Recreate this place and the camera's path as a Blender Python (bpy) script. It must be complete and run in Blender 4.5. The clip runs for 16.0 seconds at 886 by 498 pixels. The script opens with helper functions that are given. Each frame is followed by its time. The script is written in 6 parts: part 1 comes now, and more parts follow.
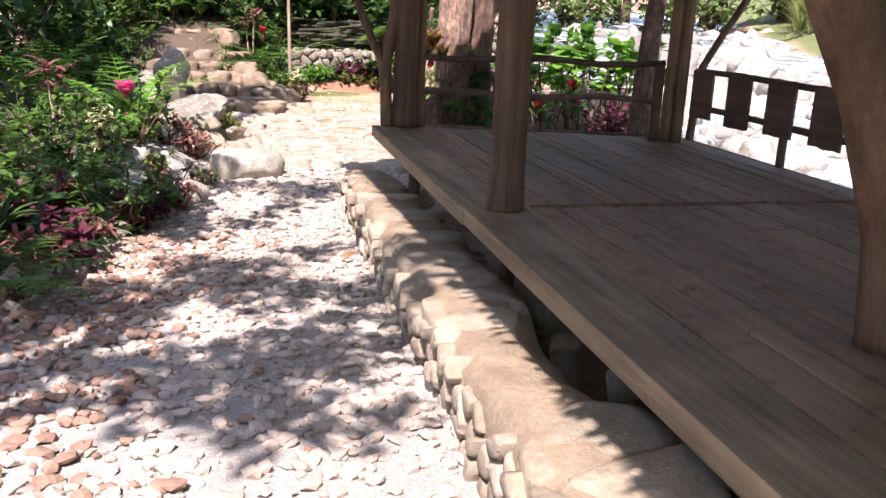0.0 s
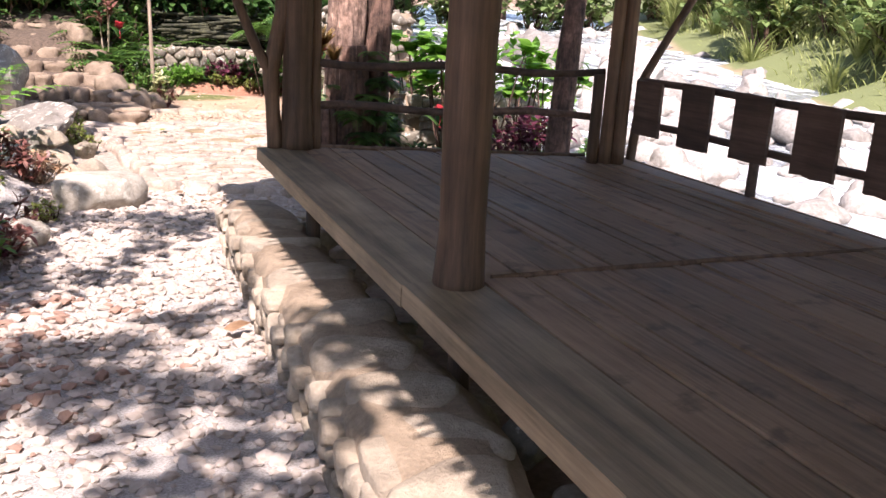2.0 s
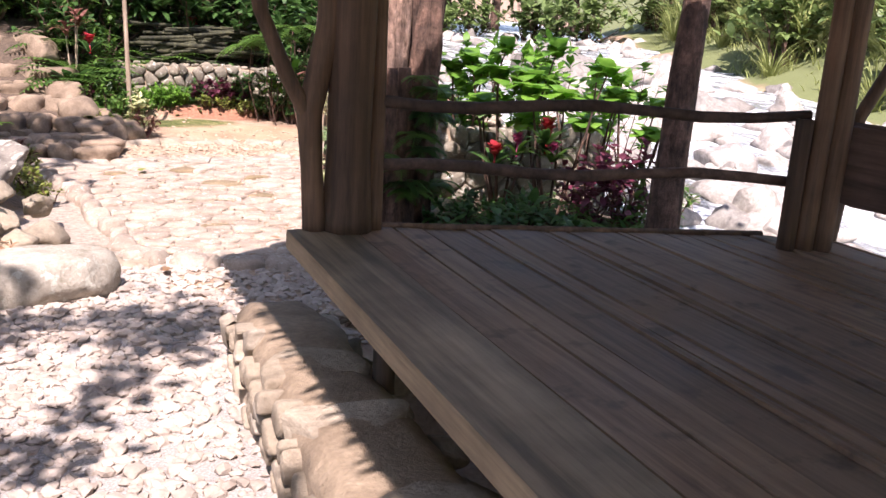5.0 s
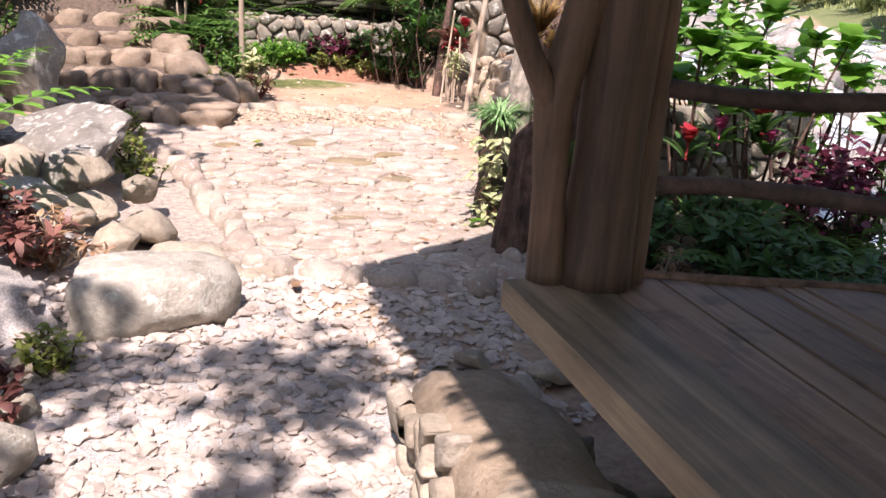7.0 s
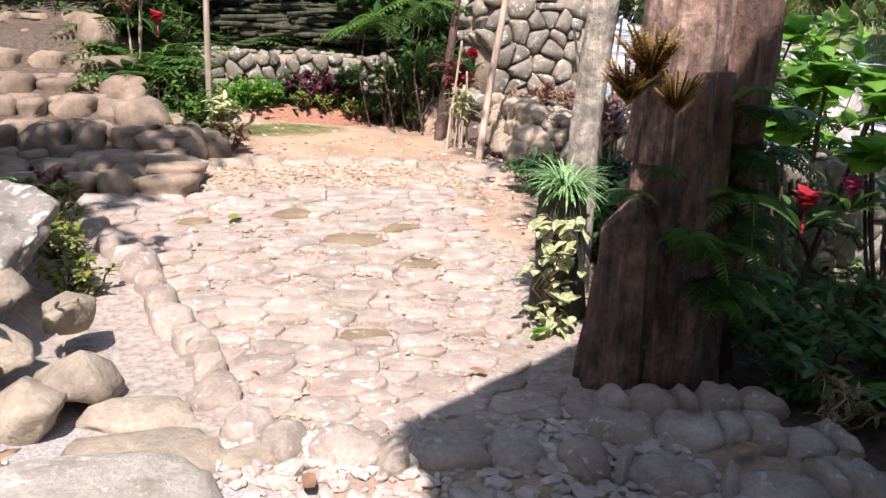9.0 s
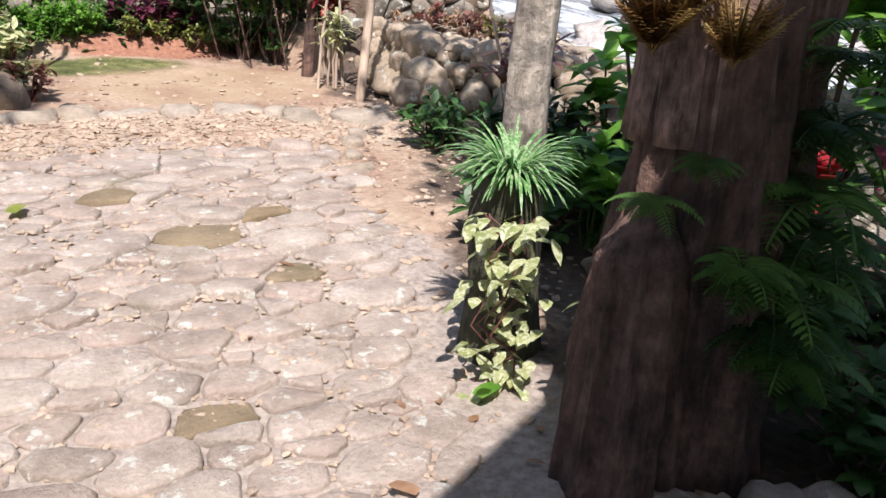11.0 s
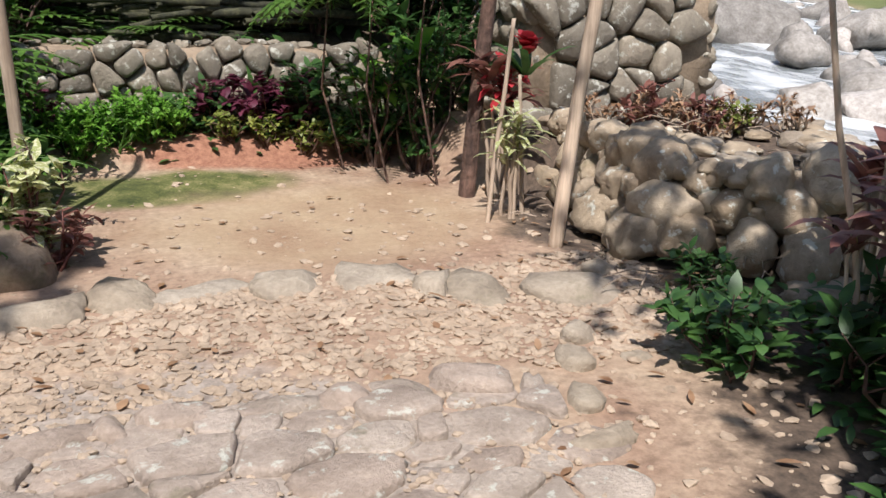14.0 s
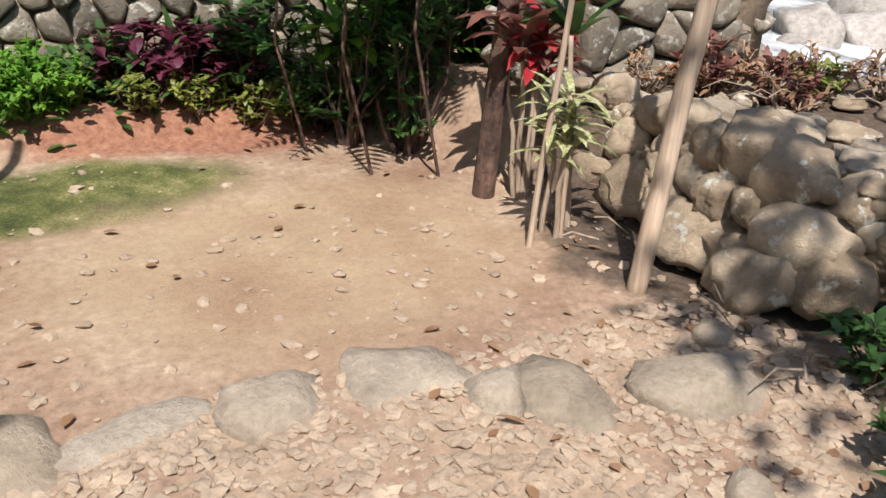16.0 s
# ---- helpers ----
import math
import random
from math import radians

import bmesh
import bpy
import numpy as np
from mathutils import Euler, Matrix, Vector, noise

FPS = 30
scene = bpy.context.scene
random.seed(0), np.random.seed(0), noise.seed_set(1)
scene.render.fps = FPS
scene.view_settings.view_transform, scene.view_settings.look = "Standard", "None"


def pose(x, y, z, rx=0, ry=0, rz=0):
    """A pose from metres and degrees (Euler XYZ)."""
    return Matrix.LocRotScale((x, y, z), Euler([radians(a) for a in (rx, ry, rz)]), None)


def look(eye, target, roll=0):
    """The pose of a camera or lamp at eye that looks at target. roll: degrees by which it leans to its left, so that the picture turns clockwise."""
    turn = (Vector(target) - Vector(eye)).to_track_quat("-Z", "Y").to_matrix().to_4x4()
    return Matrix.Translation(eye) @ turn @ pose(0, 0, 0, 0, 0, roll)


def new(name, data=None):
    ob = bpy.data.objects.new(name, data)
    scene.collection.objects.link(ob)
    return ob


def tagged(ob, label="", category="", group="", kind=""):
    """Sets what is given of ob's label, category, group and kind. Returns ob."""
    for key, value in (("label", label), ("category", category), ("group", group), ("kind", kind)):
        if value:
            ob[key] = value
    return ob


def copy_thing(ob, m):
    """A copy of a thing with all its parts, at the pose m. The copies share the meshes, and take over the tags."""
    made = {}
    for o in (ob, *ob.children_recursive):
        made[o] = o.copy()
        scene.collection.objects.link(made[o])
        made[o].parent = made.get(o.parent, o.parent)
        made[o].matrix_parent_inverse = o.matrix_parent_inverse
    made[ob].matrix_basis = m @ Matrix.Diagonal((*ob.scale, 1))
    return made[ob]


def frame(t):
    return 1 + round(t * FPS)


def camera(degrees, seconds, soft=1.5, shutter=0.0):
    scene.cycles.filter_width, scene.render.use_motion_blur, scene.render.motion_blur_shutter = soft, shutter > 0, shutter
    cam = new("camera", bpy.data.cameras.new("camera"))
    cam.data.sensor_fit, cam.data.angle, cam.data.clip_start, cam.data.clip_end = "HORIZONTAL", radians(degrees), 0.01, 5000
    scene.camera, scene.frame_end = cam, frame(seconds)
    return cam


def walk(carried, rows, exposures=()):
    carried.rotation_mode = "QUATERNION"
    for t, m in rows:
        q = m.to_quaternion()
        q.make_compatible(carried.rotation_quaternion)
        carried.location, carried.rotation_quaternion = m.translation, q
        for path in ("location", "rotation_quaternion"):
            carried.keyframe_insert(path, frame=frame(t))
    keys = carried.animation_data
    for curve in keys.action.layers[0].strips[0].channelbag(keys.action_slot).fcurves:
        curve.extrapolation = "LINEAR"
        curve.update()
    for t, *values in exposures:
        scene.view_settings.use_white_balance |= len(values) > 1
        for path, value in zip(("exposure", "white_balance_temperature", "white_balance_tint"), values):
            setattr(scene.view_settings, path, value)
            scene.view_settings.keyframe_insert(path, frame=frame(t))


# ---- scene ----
cam = camera(54.2, 16.0)
METRES, EYE, TILT, LEAN, TURN = 12.6, 1.4, 1.15, 0.0, -15.3
ROWS = [
    (0.0, 0.0, 0.0, 0.0, 0.7, -16.62, -2.33),
    (0.5, -0.0045, 0.0248, -0.0021, -3.04, -16.27, -2.83),
    (1.0, -0.0086, 0.0478, -0.0005, -5.15, -16.39, -3.2),
    (1.5, -0.0121, 0.0729, -0.001, -6.04, -16.43, -3.29),
    (2.0, -0.0164, 0.1038, -0.0016, -7.5, -16.55, -3.15),
    (2.5, -0.0216, 0.1375, -0.0015, -9.12, -16.56, -2.9),
    (3.0, -0.0269, 0.1692, -0.0033, -10.82, -16.25, -2.8),
    (5.5, -0.0543, 0.3092, -0.0097, -7.18, -15.85, -3.81),
    (6.0, -0.0621, 0.3372, -0.0126, -5.03, -16.48, -4.23),
    (6.5, -0.07, 0.3664, -0.0131, -3.52, -17.91, -4.35),
    (7.0, -0.0814, 0.4, -0.0173, -2.6, -18.93, -4.29),
    (7.5, -0.0929, 0.4338, -0.0208, -1.68, -18.78, -3.92),
    (8.0, -0.1022, 0.4644, -0.0206, -1.1, -18.44, -4.01),
    (8.5, -0.1093, 0.4978, -0.0197, -2.74, -18.02, -3.97),
    (9.0, -0.1068, 0.533, -0.0232, -5.04, -17.22, -3.37),
    (11.5, -0.0943, 0.6862, -0.0355, -14.54, -22.34, -4.33),
    (12.0, -0.0863, 0.7177, -0.0362, -12.81, -20.96, -3.88),
    (12.5, -0.0855, 0.7486, -0.0361, -11.34, -20.09, -2.92),
    (13.0, -0.0912, 0.7812, -0.0371, -10.29, -19.31, -2.9),
    (13.5, -0.0941, 0.8197, -0.0396, -8.39, -18.84, -2.18),
    (14.0, -0.1015, 0.8601, -0.0399, -6.91, -19.3, -1.74),
    (14.5, -0.1108, 0.8948, -0.0402, -7.08, -20.09, -1.71),
    (15.0, -0.1159, 0.9222, -0.0397, -7.91, -21.3, -1.83),
    (15.5, -0.1203, 0.9508, -0.0381, -9.93, -23.3, -2.27),
    (16.0, -0.1216, 0.9796, -0.0372, -12.96, -25.76, -2.77),
]
walk(cam, [(t, pose(0, 0, EYE, TILT, LEAN, TURN) @ pose(METRES * x, METRES * y, METRES * z, 90 + pitch, roll, yaw)) for t, x, y, z, yaw, pitch, roll in ROWS],
     exposures=[(0.0, 1.38, 6650, 22), (3.0, 1.32, 6650, 24), (5.5, 1.25, 6700, 25), (9.0, 1.02, 6400, 19), (12.0, 0.64, 6250, 14), (14.5, 0.44, 6450, 11), (16.0, 0.44, 6600, 11)])

# ---- world, sun ----
SUN_EL, SUN_HEAD = 57.0, 27.0          # elevation; the light travels this many degrees to the right of +y
w = bpy.data.worlds.new("world")
scene.world = w
w.use_nodes = True
sky = w.node_tree.nodes.new("ShaderNodeTexSky")
sky.sky_type, sky.sun_disc = "NISHITA", False
sky.sun_elevation, sky.sun_rotation = radians(SUN_EL), radians(180 + SUN_HEAD)
bg = w.node_tree.nodes["Background"]
bg.inputs["Strength"].default_value = 0.13
w.node_tree.links.new(sky.outputs[0], bg.inputs[0])
hd = Vector((math.sin(radians(SUN_HEAD)), math.cos(radians(SUN_HEAD)), 0)) * math.cos(radians(SUN_EL))
SUNDIR = Vector((hd.x, hd.y, -math.sin(radians(SUN_EL))))
sun = new("sun", bpy.data.lights.new("sun", "SUN"))
sun.data.energy, sun.data.angle, sun.data.color = 4.6, radians(0.6), (1.0, 0.955, 0.90)
sun.matrix_world = look((0, 0, 30), Vector((0, 0, 30)) + SUNDIR)

# ---- materials ----


def material(name, rough=0.8, metal=0.0):
    m = bpy.data.materials.new(name)
    m.use_nodes = True
    nt = m.node_tree
    p = nt.nodes["Principled BSDF"]
    p.inputs["Roughness"].default_value, p.inputs["Metallic"].default_value = rough, metal
    return m, nt, p


def ramp(nt, fac, stops):
    r = nt.nodes.new("ShaderNodeValToRGB")
    el = r.color_ramp.elements
    while len(el) < len(stops):
        el.new(0.5)
    for e, (at, col) in zip(el, stops):
        e.position, e.color = at, (*col, 1)
    nt.links.new(fac, r.inputs[0])
    return r.outputs[0]


def noise_tex(nt, vec, scale, detail=5, rough=0.6):
    n = nt.nodes.new("ShaderNodeTexNoise")
    n.inputs["Scale"].default_value, n.inputs["Detail"].default_value, n.inputs["Roughness"].default_value = scale, detail, rough
    if vec:
        nt.links.new(vec, n.inputs["Vector"])
    return n.outputs[0]


def mix(nt, fac, a, b, mode="MIX"):
    m = nt.nodes.new("ShaderNodeMix")
    m.data_type, m.blend_type = "RGBA", mode
    for sock, v in ((m.inputs[0], fac), (m.inputs[6], a), (m.inputs[7], b)):
        if isinstance(v, (int, float)):
            sock.default_value = v
        elif isinstance(v, tuple):
            sock.default_value = (*v, 1)
        else:
            nt.links.new(v, sock)
    return m.outputs[2]


def bump(nt, p, height, strength=0.4, dist=0.02):
    b = nt.nodes.new("ShaderNodeBump")
    b.inputs["Strength"].default_value, b.inputs["Distance"].default_value = strength, dist
    nt.links.new(height, b.inputs["Height"])
    nt.links.new(b.outputs[0], p.inputs["Normal"])


def position(nt):
    return nt.nodes.new("ShaderNodeNewGeometry").outputs["Position"]


def rand(nt):
    return nt.nodes.new("ShaderNodeObjectInfo").outputs["Random"]


def stone_mat(name, tones, moss=0.0, lichen=0.0, rough=0.85, grain=38):
    """Field stone: a tone for each piece, stains, speckle and fine relief."""
    m, nt, p = material(name, rough)
    pos = position(nt)
    n1 = noise_tex(nt, pos, 5.0)
    n2 = noise_tex(nt, pos, grain, 6, 0.7)
    base = ramp(nt, rand(nt), [(i / max(1, len(tones) - 1), c) for i, c in enumerate(tones)])
    shade = ramp(nt, n1, [(0.3, (0.62, 0.58, 0.54)), (0.7, (1.15, 1.12, 1.08))])
    col = mix(nt, 1.0, base, shade, "MULTIPLY")
    col = mix(nt, 0.55, col, ramp(nt, n2, [(0.3, (0.55, 0.53, 0.5)), (0.7, (1.2, 1.2, 1.2))]), "MULTIPLY")
    if lichen:
        n3 = noise_tex(nt, pos, 14, 4, 0.65)
        col = mix(nt, ramp(nt, n3, [(0.60 - 0.1 * lichen, (0, 0, 0)), (0.66, (0.9, 0.9, 0.9))]), col, (0.55, 0.54, 0.47))
    if moss:
        n4 = noise_tex(nt, pos, 3.1, 5, 0.7)
        col = mix(nt, ramp(nt, n4, [(0.66 - 0.2 * moss, (0, 0, 0)), (0.8 - 0.1 * moss, (0.8, 0.8, 0.8))]), col, (0.125, 0.115, 0.05))
    nt.links.new(col, p.inputs["Base Color"])
    bump(nt, p, n2, 0.8, 0.018)
    return m


def wood_mat(name, dark, light, axis=1, rough=0.75, grain=22.0, streak=1.0):
    """Weathered wood with the grain along one axis of the object."""
    m, nt, p = material(name, rough)
    tc = nt.nodes.new("ShaderNodeTexCoord")
    mp = nt.nodes.new("ShaderNodeMapping")
    sc = [grain, grain, grain]
    sc[axis] = grain * 0.05
    mp.inputs["Scale"].default_value = sc
    nt.links.new(tc.outputs["Object"], mp.inputs[0])
    n1 = noise_tex(nt, mp.outputs[0], 1.0, 8, 0.7)
    n2 = noise_tex(nt, position(nt), 2.3, 4, 0.6)
    col = ramp(nt, n1, [(0.36, dark), (0.64, light)])
    col = mix(nt, 0.8 * streak, col, ramp(nt, n2, [(0.3, (0.55, 0.53, 0.5)), (0.7, (1.25, 1.2, 1.15))]), "MULTIPLY")
    col = mix(nt, 0.8, col, ramp(nt, rand(nt), [(0, (0.62, 0.6, 0.58)), (1, (1.35, 1.3, 1.25))]), "MULTIPLY")
    nt.links.new(col, p.inputs["Base Color"])
    bump(nt, p, n1, 0.5, 0.006)
    return m


def deck_mat():
    """Old trodden boards: faint grain, broad paler and darker blotches, a worn sheen."""
    m, nt, p = material("deck_board", 0.5)
    pos = position(nt)
    mp = nt.nodes.new("ShaderNodeMapping")
    mp.inputs["Scale"].default_value = (34, 1.6, 34)
    nt.links.new(pos, mp.inputs[0])
    n1 = noise_tex(nt, mp.outputs[0], 1.0, 7, 0.68)
    n2 = noise_tex(nt, pos, 1.6, 5, 0.62)
    n3 = noise_tex(nt, pos, 7.0, 4, 0.6)
    col = ramp(nt, n1, [(0.3, (0.11, 0.062, 0.036)), (0.7, (0.32, 0.21, 0.13))])
    col = mix(nt, ramp(nt, n2, [(0.42, (0, 0, 0)), (0.62, (0.75, 0.75, 0.75))]), col, mix(nt, n1, (0.23, 0.15, 0.10), (0.40, 0.28, 0.195)))
    col = mix(nt, ramp(nt, n3, [(0.56, (0, 0, 0)), (0.7, (0.7, 0.7, 0.7))]), col, (0.085, 0.055, 0.036))
    col = mix(nt, 0.75, col, ramp(nt, rand(nt), [(0, (0.72, 0.70, 0.68)), (1, (1.25, 1.2, 1.15))]), "MULTIPLY")
    nt.links.new(col, p.inputs["Base Color"])
    nt.links.new(ramp(nt, n2, [(0.35, (0.55, 0.55, 0.55)), (0.65, (0.75, 0.75, 0.75))]), p.inputs["Roughness"])
    bump(nt, p, n1, 0.35, 0.004)
    return m


def leaf_mat(name, a, b, spots=None, trans=0.35, rough=0.45):
    m, nt, p = material(name, rough)
    pos = position(nt)
    n = noise_tex(nt, pos, 9.0, 3)
    col = ramp(nt, n, [(0.32, a), (0.68, b)])
    if spots:
        n2 = noise_tex(nt, pos, 60.0, 3)
        col = mix(nt, ramp(nt, n2, [(0.47, (0, 0, 0)), (0.56, (1, 1, 1))]), col, spots)
    col = mix(nt, 0.5, col, ramp(nt, rand(nt), [(0, (0.7, 0.75, 0.7)), (1, (1.25, 1.2, 1.1))]), "MULTIPLY")
    nt.links.new(col, p.inputs["Base Color"])
    tr = nt.nodes.new("ShaderNodeBsdfTranslucent")
    nt.links.new(col, tr.inputs[0])
    mx = nt.nodes.new("ShaderNodeMixShader")
    mx.inputs[0].default_value = trans
    nt.links.new(p.outputs[0], mx.inputs[1])
    nt.links.new(tr.outputs[0], mx.inputs[2])
    nt.links.new(mx.outputs[0], nt.nodes["Material Output"].inputs[0])
    return m


def ground_mat():
    """Red earth with leaf crumbs, pale grit on the path, moss by the bank with shade painted into it, grey grit towards
    the river.
    """
    m, nt, p = material("earth", 0.95)
    pos = position(nt)
    sep = nt.nodes.new("ShaderNodeSeparateXYZ")
    nt.links.new(pos, sep.inputs[0])
    n1 = noise_tex(nt, pos, 1.7, 6, 0.65)
    n2 = noise_tex(nt, pos, 26, 6, 0.7)
    n3 = noise_tex(nt, pos, 95, 4, 0.7)
    soil = ramp(nt, n1, [(0.3, (0.235, 0.135, 0.09)), (0.5, (0.345, 0.24, 0.168)), (0.72, (0.45, 0.35, 0.25))])
    soil = mix(nt, 0.6, soil, ramp(nt, n2, [(0.32, (0.45, 0.41, 0.38)), (0.68, (1.3, 1.3, 1.3))]), "MULTIPLY")
    grit = ramp(nt, n3, [(0.3, (0.17, 0.15, 0.14)), (0.7, (0.5, 0.46, 0.43))])

    def mask(x0, y0, rx, ry, soft):
        d = []
        for axis, c, r in ((0, x0, rx), (1, y0, ry)):
            a = nt.nodes.new("ShaderNodeMath")
            a.operation = "MULTIPLY_ADD"
            a.inputs[1].default_value, a.inputs[2].default_value = 1 / r, -c / r
            nt.links.new(sep.outputs[axis], a.inputs[0])
            b = nt.nodes.new("ShaderNodeMath")
            b.operation = "MULTIPLY"
            nt.links.new(a.outputs[0], b.inputs[0])
            nt.links.new(a.outputs[0], b.inputs[1])
            d.append(b.outputs[0])
        s = nt.nodes.new("ShaderNodeMath")
        nt.links.new(d[0], s.inputs[0])
        nt.links.new(d[1], s.inputs[1])
        t = nt.nodes.new("ShaderNodeMath")
        t.operation = "MULTIPLY_ADD"
        t.inputs[1].default_value, t.inputs[2].default_value = 1.6, -0.8
        nt.links.new(n1, t.inputs[0])
        u = nt.nodes.new("ShaderNodeMath")
        nt.links.new(s.outputs[0], u.inputs[0])
        nt.links.new(t.outputs[0], u.inputs[1])
        return ramp(nt, u.outputs[0], [(0.9 - soft, (1, 1, 1)), (min(1.0, 0.9 + soft), (0, 0, 0))])

    col = mix(nt, mask(0.1, 4.0, 1.5, 7.6, 0.1), soil, grit)
    col = mix(nt, mask(1.45, 11.5, 1.5, 2.3, 0.1), col, ramp(nt, n2, [(0.3, (0.17, 0.135, 0.11)), (0.7, (0.44, 0.37, 0.31))]))
    col = mix(nt, mask(2.9, 16.55, 1.2, 0.4, 0.3), col, ramp(nt, n2, [(0.3, (0.17, 0.065, 0.04)), (0.7, (0.38, 0.19, 0.12))]))
    dark_earth = ramp(nt, n2, [(0.3, (0.035, 0.025, 0.018)), (0.7, (0.15, 0.105, 0.075))])
    col = mix(nt, mask(-0.6, 16.6, 2.1, 3.2, 0.1), col, dark_earth)
    col = mix(nt, mask(5.0, 14.6, 1.4, 1.6, 0.1), col, dark_earth)
    col = mix(nt, mask(4.35, 10.4, 1.55, 3.4, 0.1), col, dark_earth)
    col = mix(nt, mask(-2.4, 7.0, 1.9, 4.2, 0.1), col, dark_earth)
    col = mix(nt, mask(2.6, 19.5, 6.0, 2.4, 0.1), col, dark_earth)
    # moss strip: the darkest green also stands in for the shade lying there
    col = mix(nt, mask(1.95, 15.95, 0.95, 0.42, 0.4), col, ramp(nt, mix(nt, 0.4, noise_tex(nt, pos, 5.0, 6, 0.7), n3), [(0.40, (0.03, 0.042, 0.009)), (0.52, (0.10, 0.11, 0.028)), (0.64, (0.28, 0.24, 0.11))]))
    tan = mix(nt, 0.5, ramp(nt, n1, [(0.3, (0.26, 0.15, 0.085)), (0.7, (0.46, 0.36, 0.21))]), ramp(nt, n3, [(0.33, (0.24, 0.16, 0.09)), (0.67, (0.50, 0.39, 0.25))]))
    col = mix(nt, mix(nt, 0.55, (0, 0, 0), mask(2.7, 15.1, 1.1, 0.8, 0.5)), col, tan)
    far = nt.nodes.new("ShaderNodeVectorMath")
    far.operation = "DOT_PRODUCT"
    far.inputs[1].default_value = (0.10, -0.048, 0)
    nt.links.new(pos, far.inputs[0])
    grassy = mix(nt, n2, (0.05, 0.07, 0.02), (0.22, 0.24, 0.10))
    col = mix(nt, ramp(nt, far.outputs["Value"], [(0.86, (0, 0, 0)), (0.92, (1, 1, 1))]), col, grassy)
    nt.links.new(col, p.inputs["Base Color"])
    bump(nt, p, mix(nt, 0.5, n2, n3), 0.45, 0.018)
    return m


def water_mat():
    """Fast shallow water: clear grey runs with white broken foam."""
    m, nt, p = material("river_water", 0.12)
    pos = position(nt)
    mp = nt.nodes.new("ShaderNodeMapping")
    mp.inputs["Rotation"].default_value = (0, 0, radians(28))
    mp.inputs["Scale"].default_value = (1.0, 0.45, 1.0)
    nt.links.new(pos, mp.inputs[0])
    n1 = noise_tex(nt, mp.outputs[0], 1.1, 8, 0.68)
    n2 = noise_tex(nt, mp.outputs[0], 7.0, 6, 0.7)
    foam = ramp(nt, n1, [(0.44, (0, 0, 0)), (0.62, (1, 1, 1))])
    nt.links.new(mix(nt, foam, (0.22, 0.24, 0.25), (0.82, 0.83, 0.84)), p.inputs["Base Color"])
    nt.links.new(ramp(nt, foam, [(0, (0.1, 0.1, 0.1)), (1, (0.75, 0.75, 0.75))]), p.inputs["Roughness"])
    bump(nt, p, n2, 0.8, 0.08)
    return m


def bark_mat(name, dark, light, scale=9.0):
    m, nt, p = material(name, 0.9)
    tc = nt.nodes.new("ShaderNodeTexCoord")
    mp = nt.nodes.new("ShaderNodeMapping")
    mp.inputs["Scale"].default_value = (scale, scale, scale * 0.22)
    nt.links.new(tc.outputs["Object"], mp.inputs[0])
    n1 = noise_tex(nt, mp.outputs[0], 1.6, 8, 0.7)
    n2 = noise_tex(nt, position(nt), 4.0, 4)
    n3 = noise_tex(nt, position(nt), 17.0, 5, 0.65)
    col = ramp(nt, n1, [(0.34, dark), (0.62, light)])
    col = mix(nt, 0.85, col, ramp(nt, n2, [(0.32, (0.42, 0.42, 0.42)), (0.68, (1.35, 1.3, 1.22))]), "MULTIPLY")
    col = mix(nt, 0.8, col, ramp(nt, n3, [(0.36, (0.5, 0.5, 0.5)), (0.64, (1.25, 1.25, 1.25))]), "MULTIPLY")
    nt.links.new(col, p.inputs["Base Color"])
    bump(nt, p, mix(nt, 0.4, n1, n3), 1.0, 0.05)
    return m


EARTH, WATER = ground_mat(), water_mat()
PAVE = stone_mat("paving_stone", [(0.40, 0.325, 0.275), (0.47, 0.40, 0.35), (0.44, 0.355, 0.30), (0.50, 0.43, 0.375), (0.40, 0.34, 0.29)], moss=0.26, lichen=0.1, grain=52)
MOSSY = stone_mat("mossy_stone", [(0.25, 0.185, 0.10), (0.31, 0.24, 0.15), (0.28, 0.22, 0.14)], moss=0.38, grain=52)
WALLST = stone_mat("wall_stone", [(0.16, 0.145, 0.12), (0.30, 0.265, 0.215), (0.22, 0.20, 0.165), (0.38, 0.335, 0.27)], moss=0.2, lichen=0.35)
KERBST = stone_mat("kerb_stone", [(0.33, 0.28, 0.22), (0.44, 0.38, 0.31), (0.38, 0.32, 0.25), (0.47, 0.42, 0.36)], moss=0.15)
ROCK = stone_mat("grey_rock", [(0.24, 0.22, 0.20), (0.32, 0.295, 0.265)], moss=0.2, lichen=0.5, grain=24)
PALE = stone_mat("pale_boulder", [(0.42, 0.39, 0.34), (0.5, 0.47, 0.42)], moss=0.1, lichen=0.3)
RIVERST = stone_mat("river_boulder", [(0.34, 0.32, 0.31), (0.52, 0.49, 0.47), (0.40, 0.38, 0.36), (0.22, 0.21, 0.20)], rough=0.7, grain=20)
GRAVEL = stone_mat("gravel", [(0.46, 0.40, 0.365), (0.5, 0.44, 0.40)], grain=12)
REDGRAVEL = stone_mat("red_gravel", [(0.33, 0.21, 0.165), (0.36, 0.24, 0.19)], grain=12)
PEBBLE = stone_mat("pebble", [(0.47, 0.37, 0.28), (0.51, 0.41, 0.32)], grain=30)
STEPST = stone_mat("step_stone", [(0.22, 0.165, 0.12), (0.34, 0.26, 0.195), (0.28, 0.22, 0.165)], moss=0.3)
MOUNDST = stone_mat("mound_stone", [(0.27, 0.21, 0.145), (0.48, 0.40, 0.30), (0.37, 0.295, 0.215), (0.50, 0.43, 0.34)], moss=0.3, lichen=0.1, grain=26)
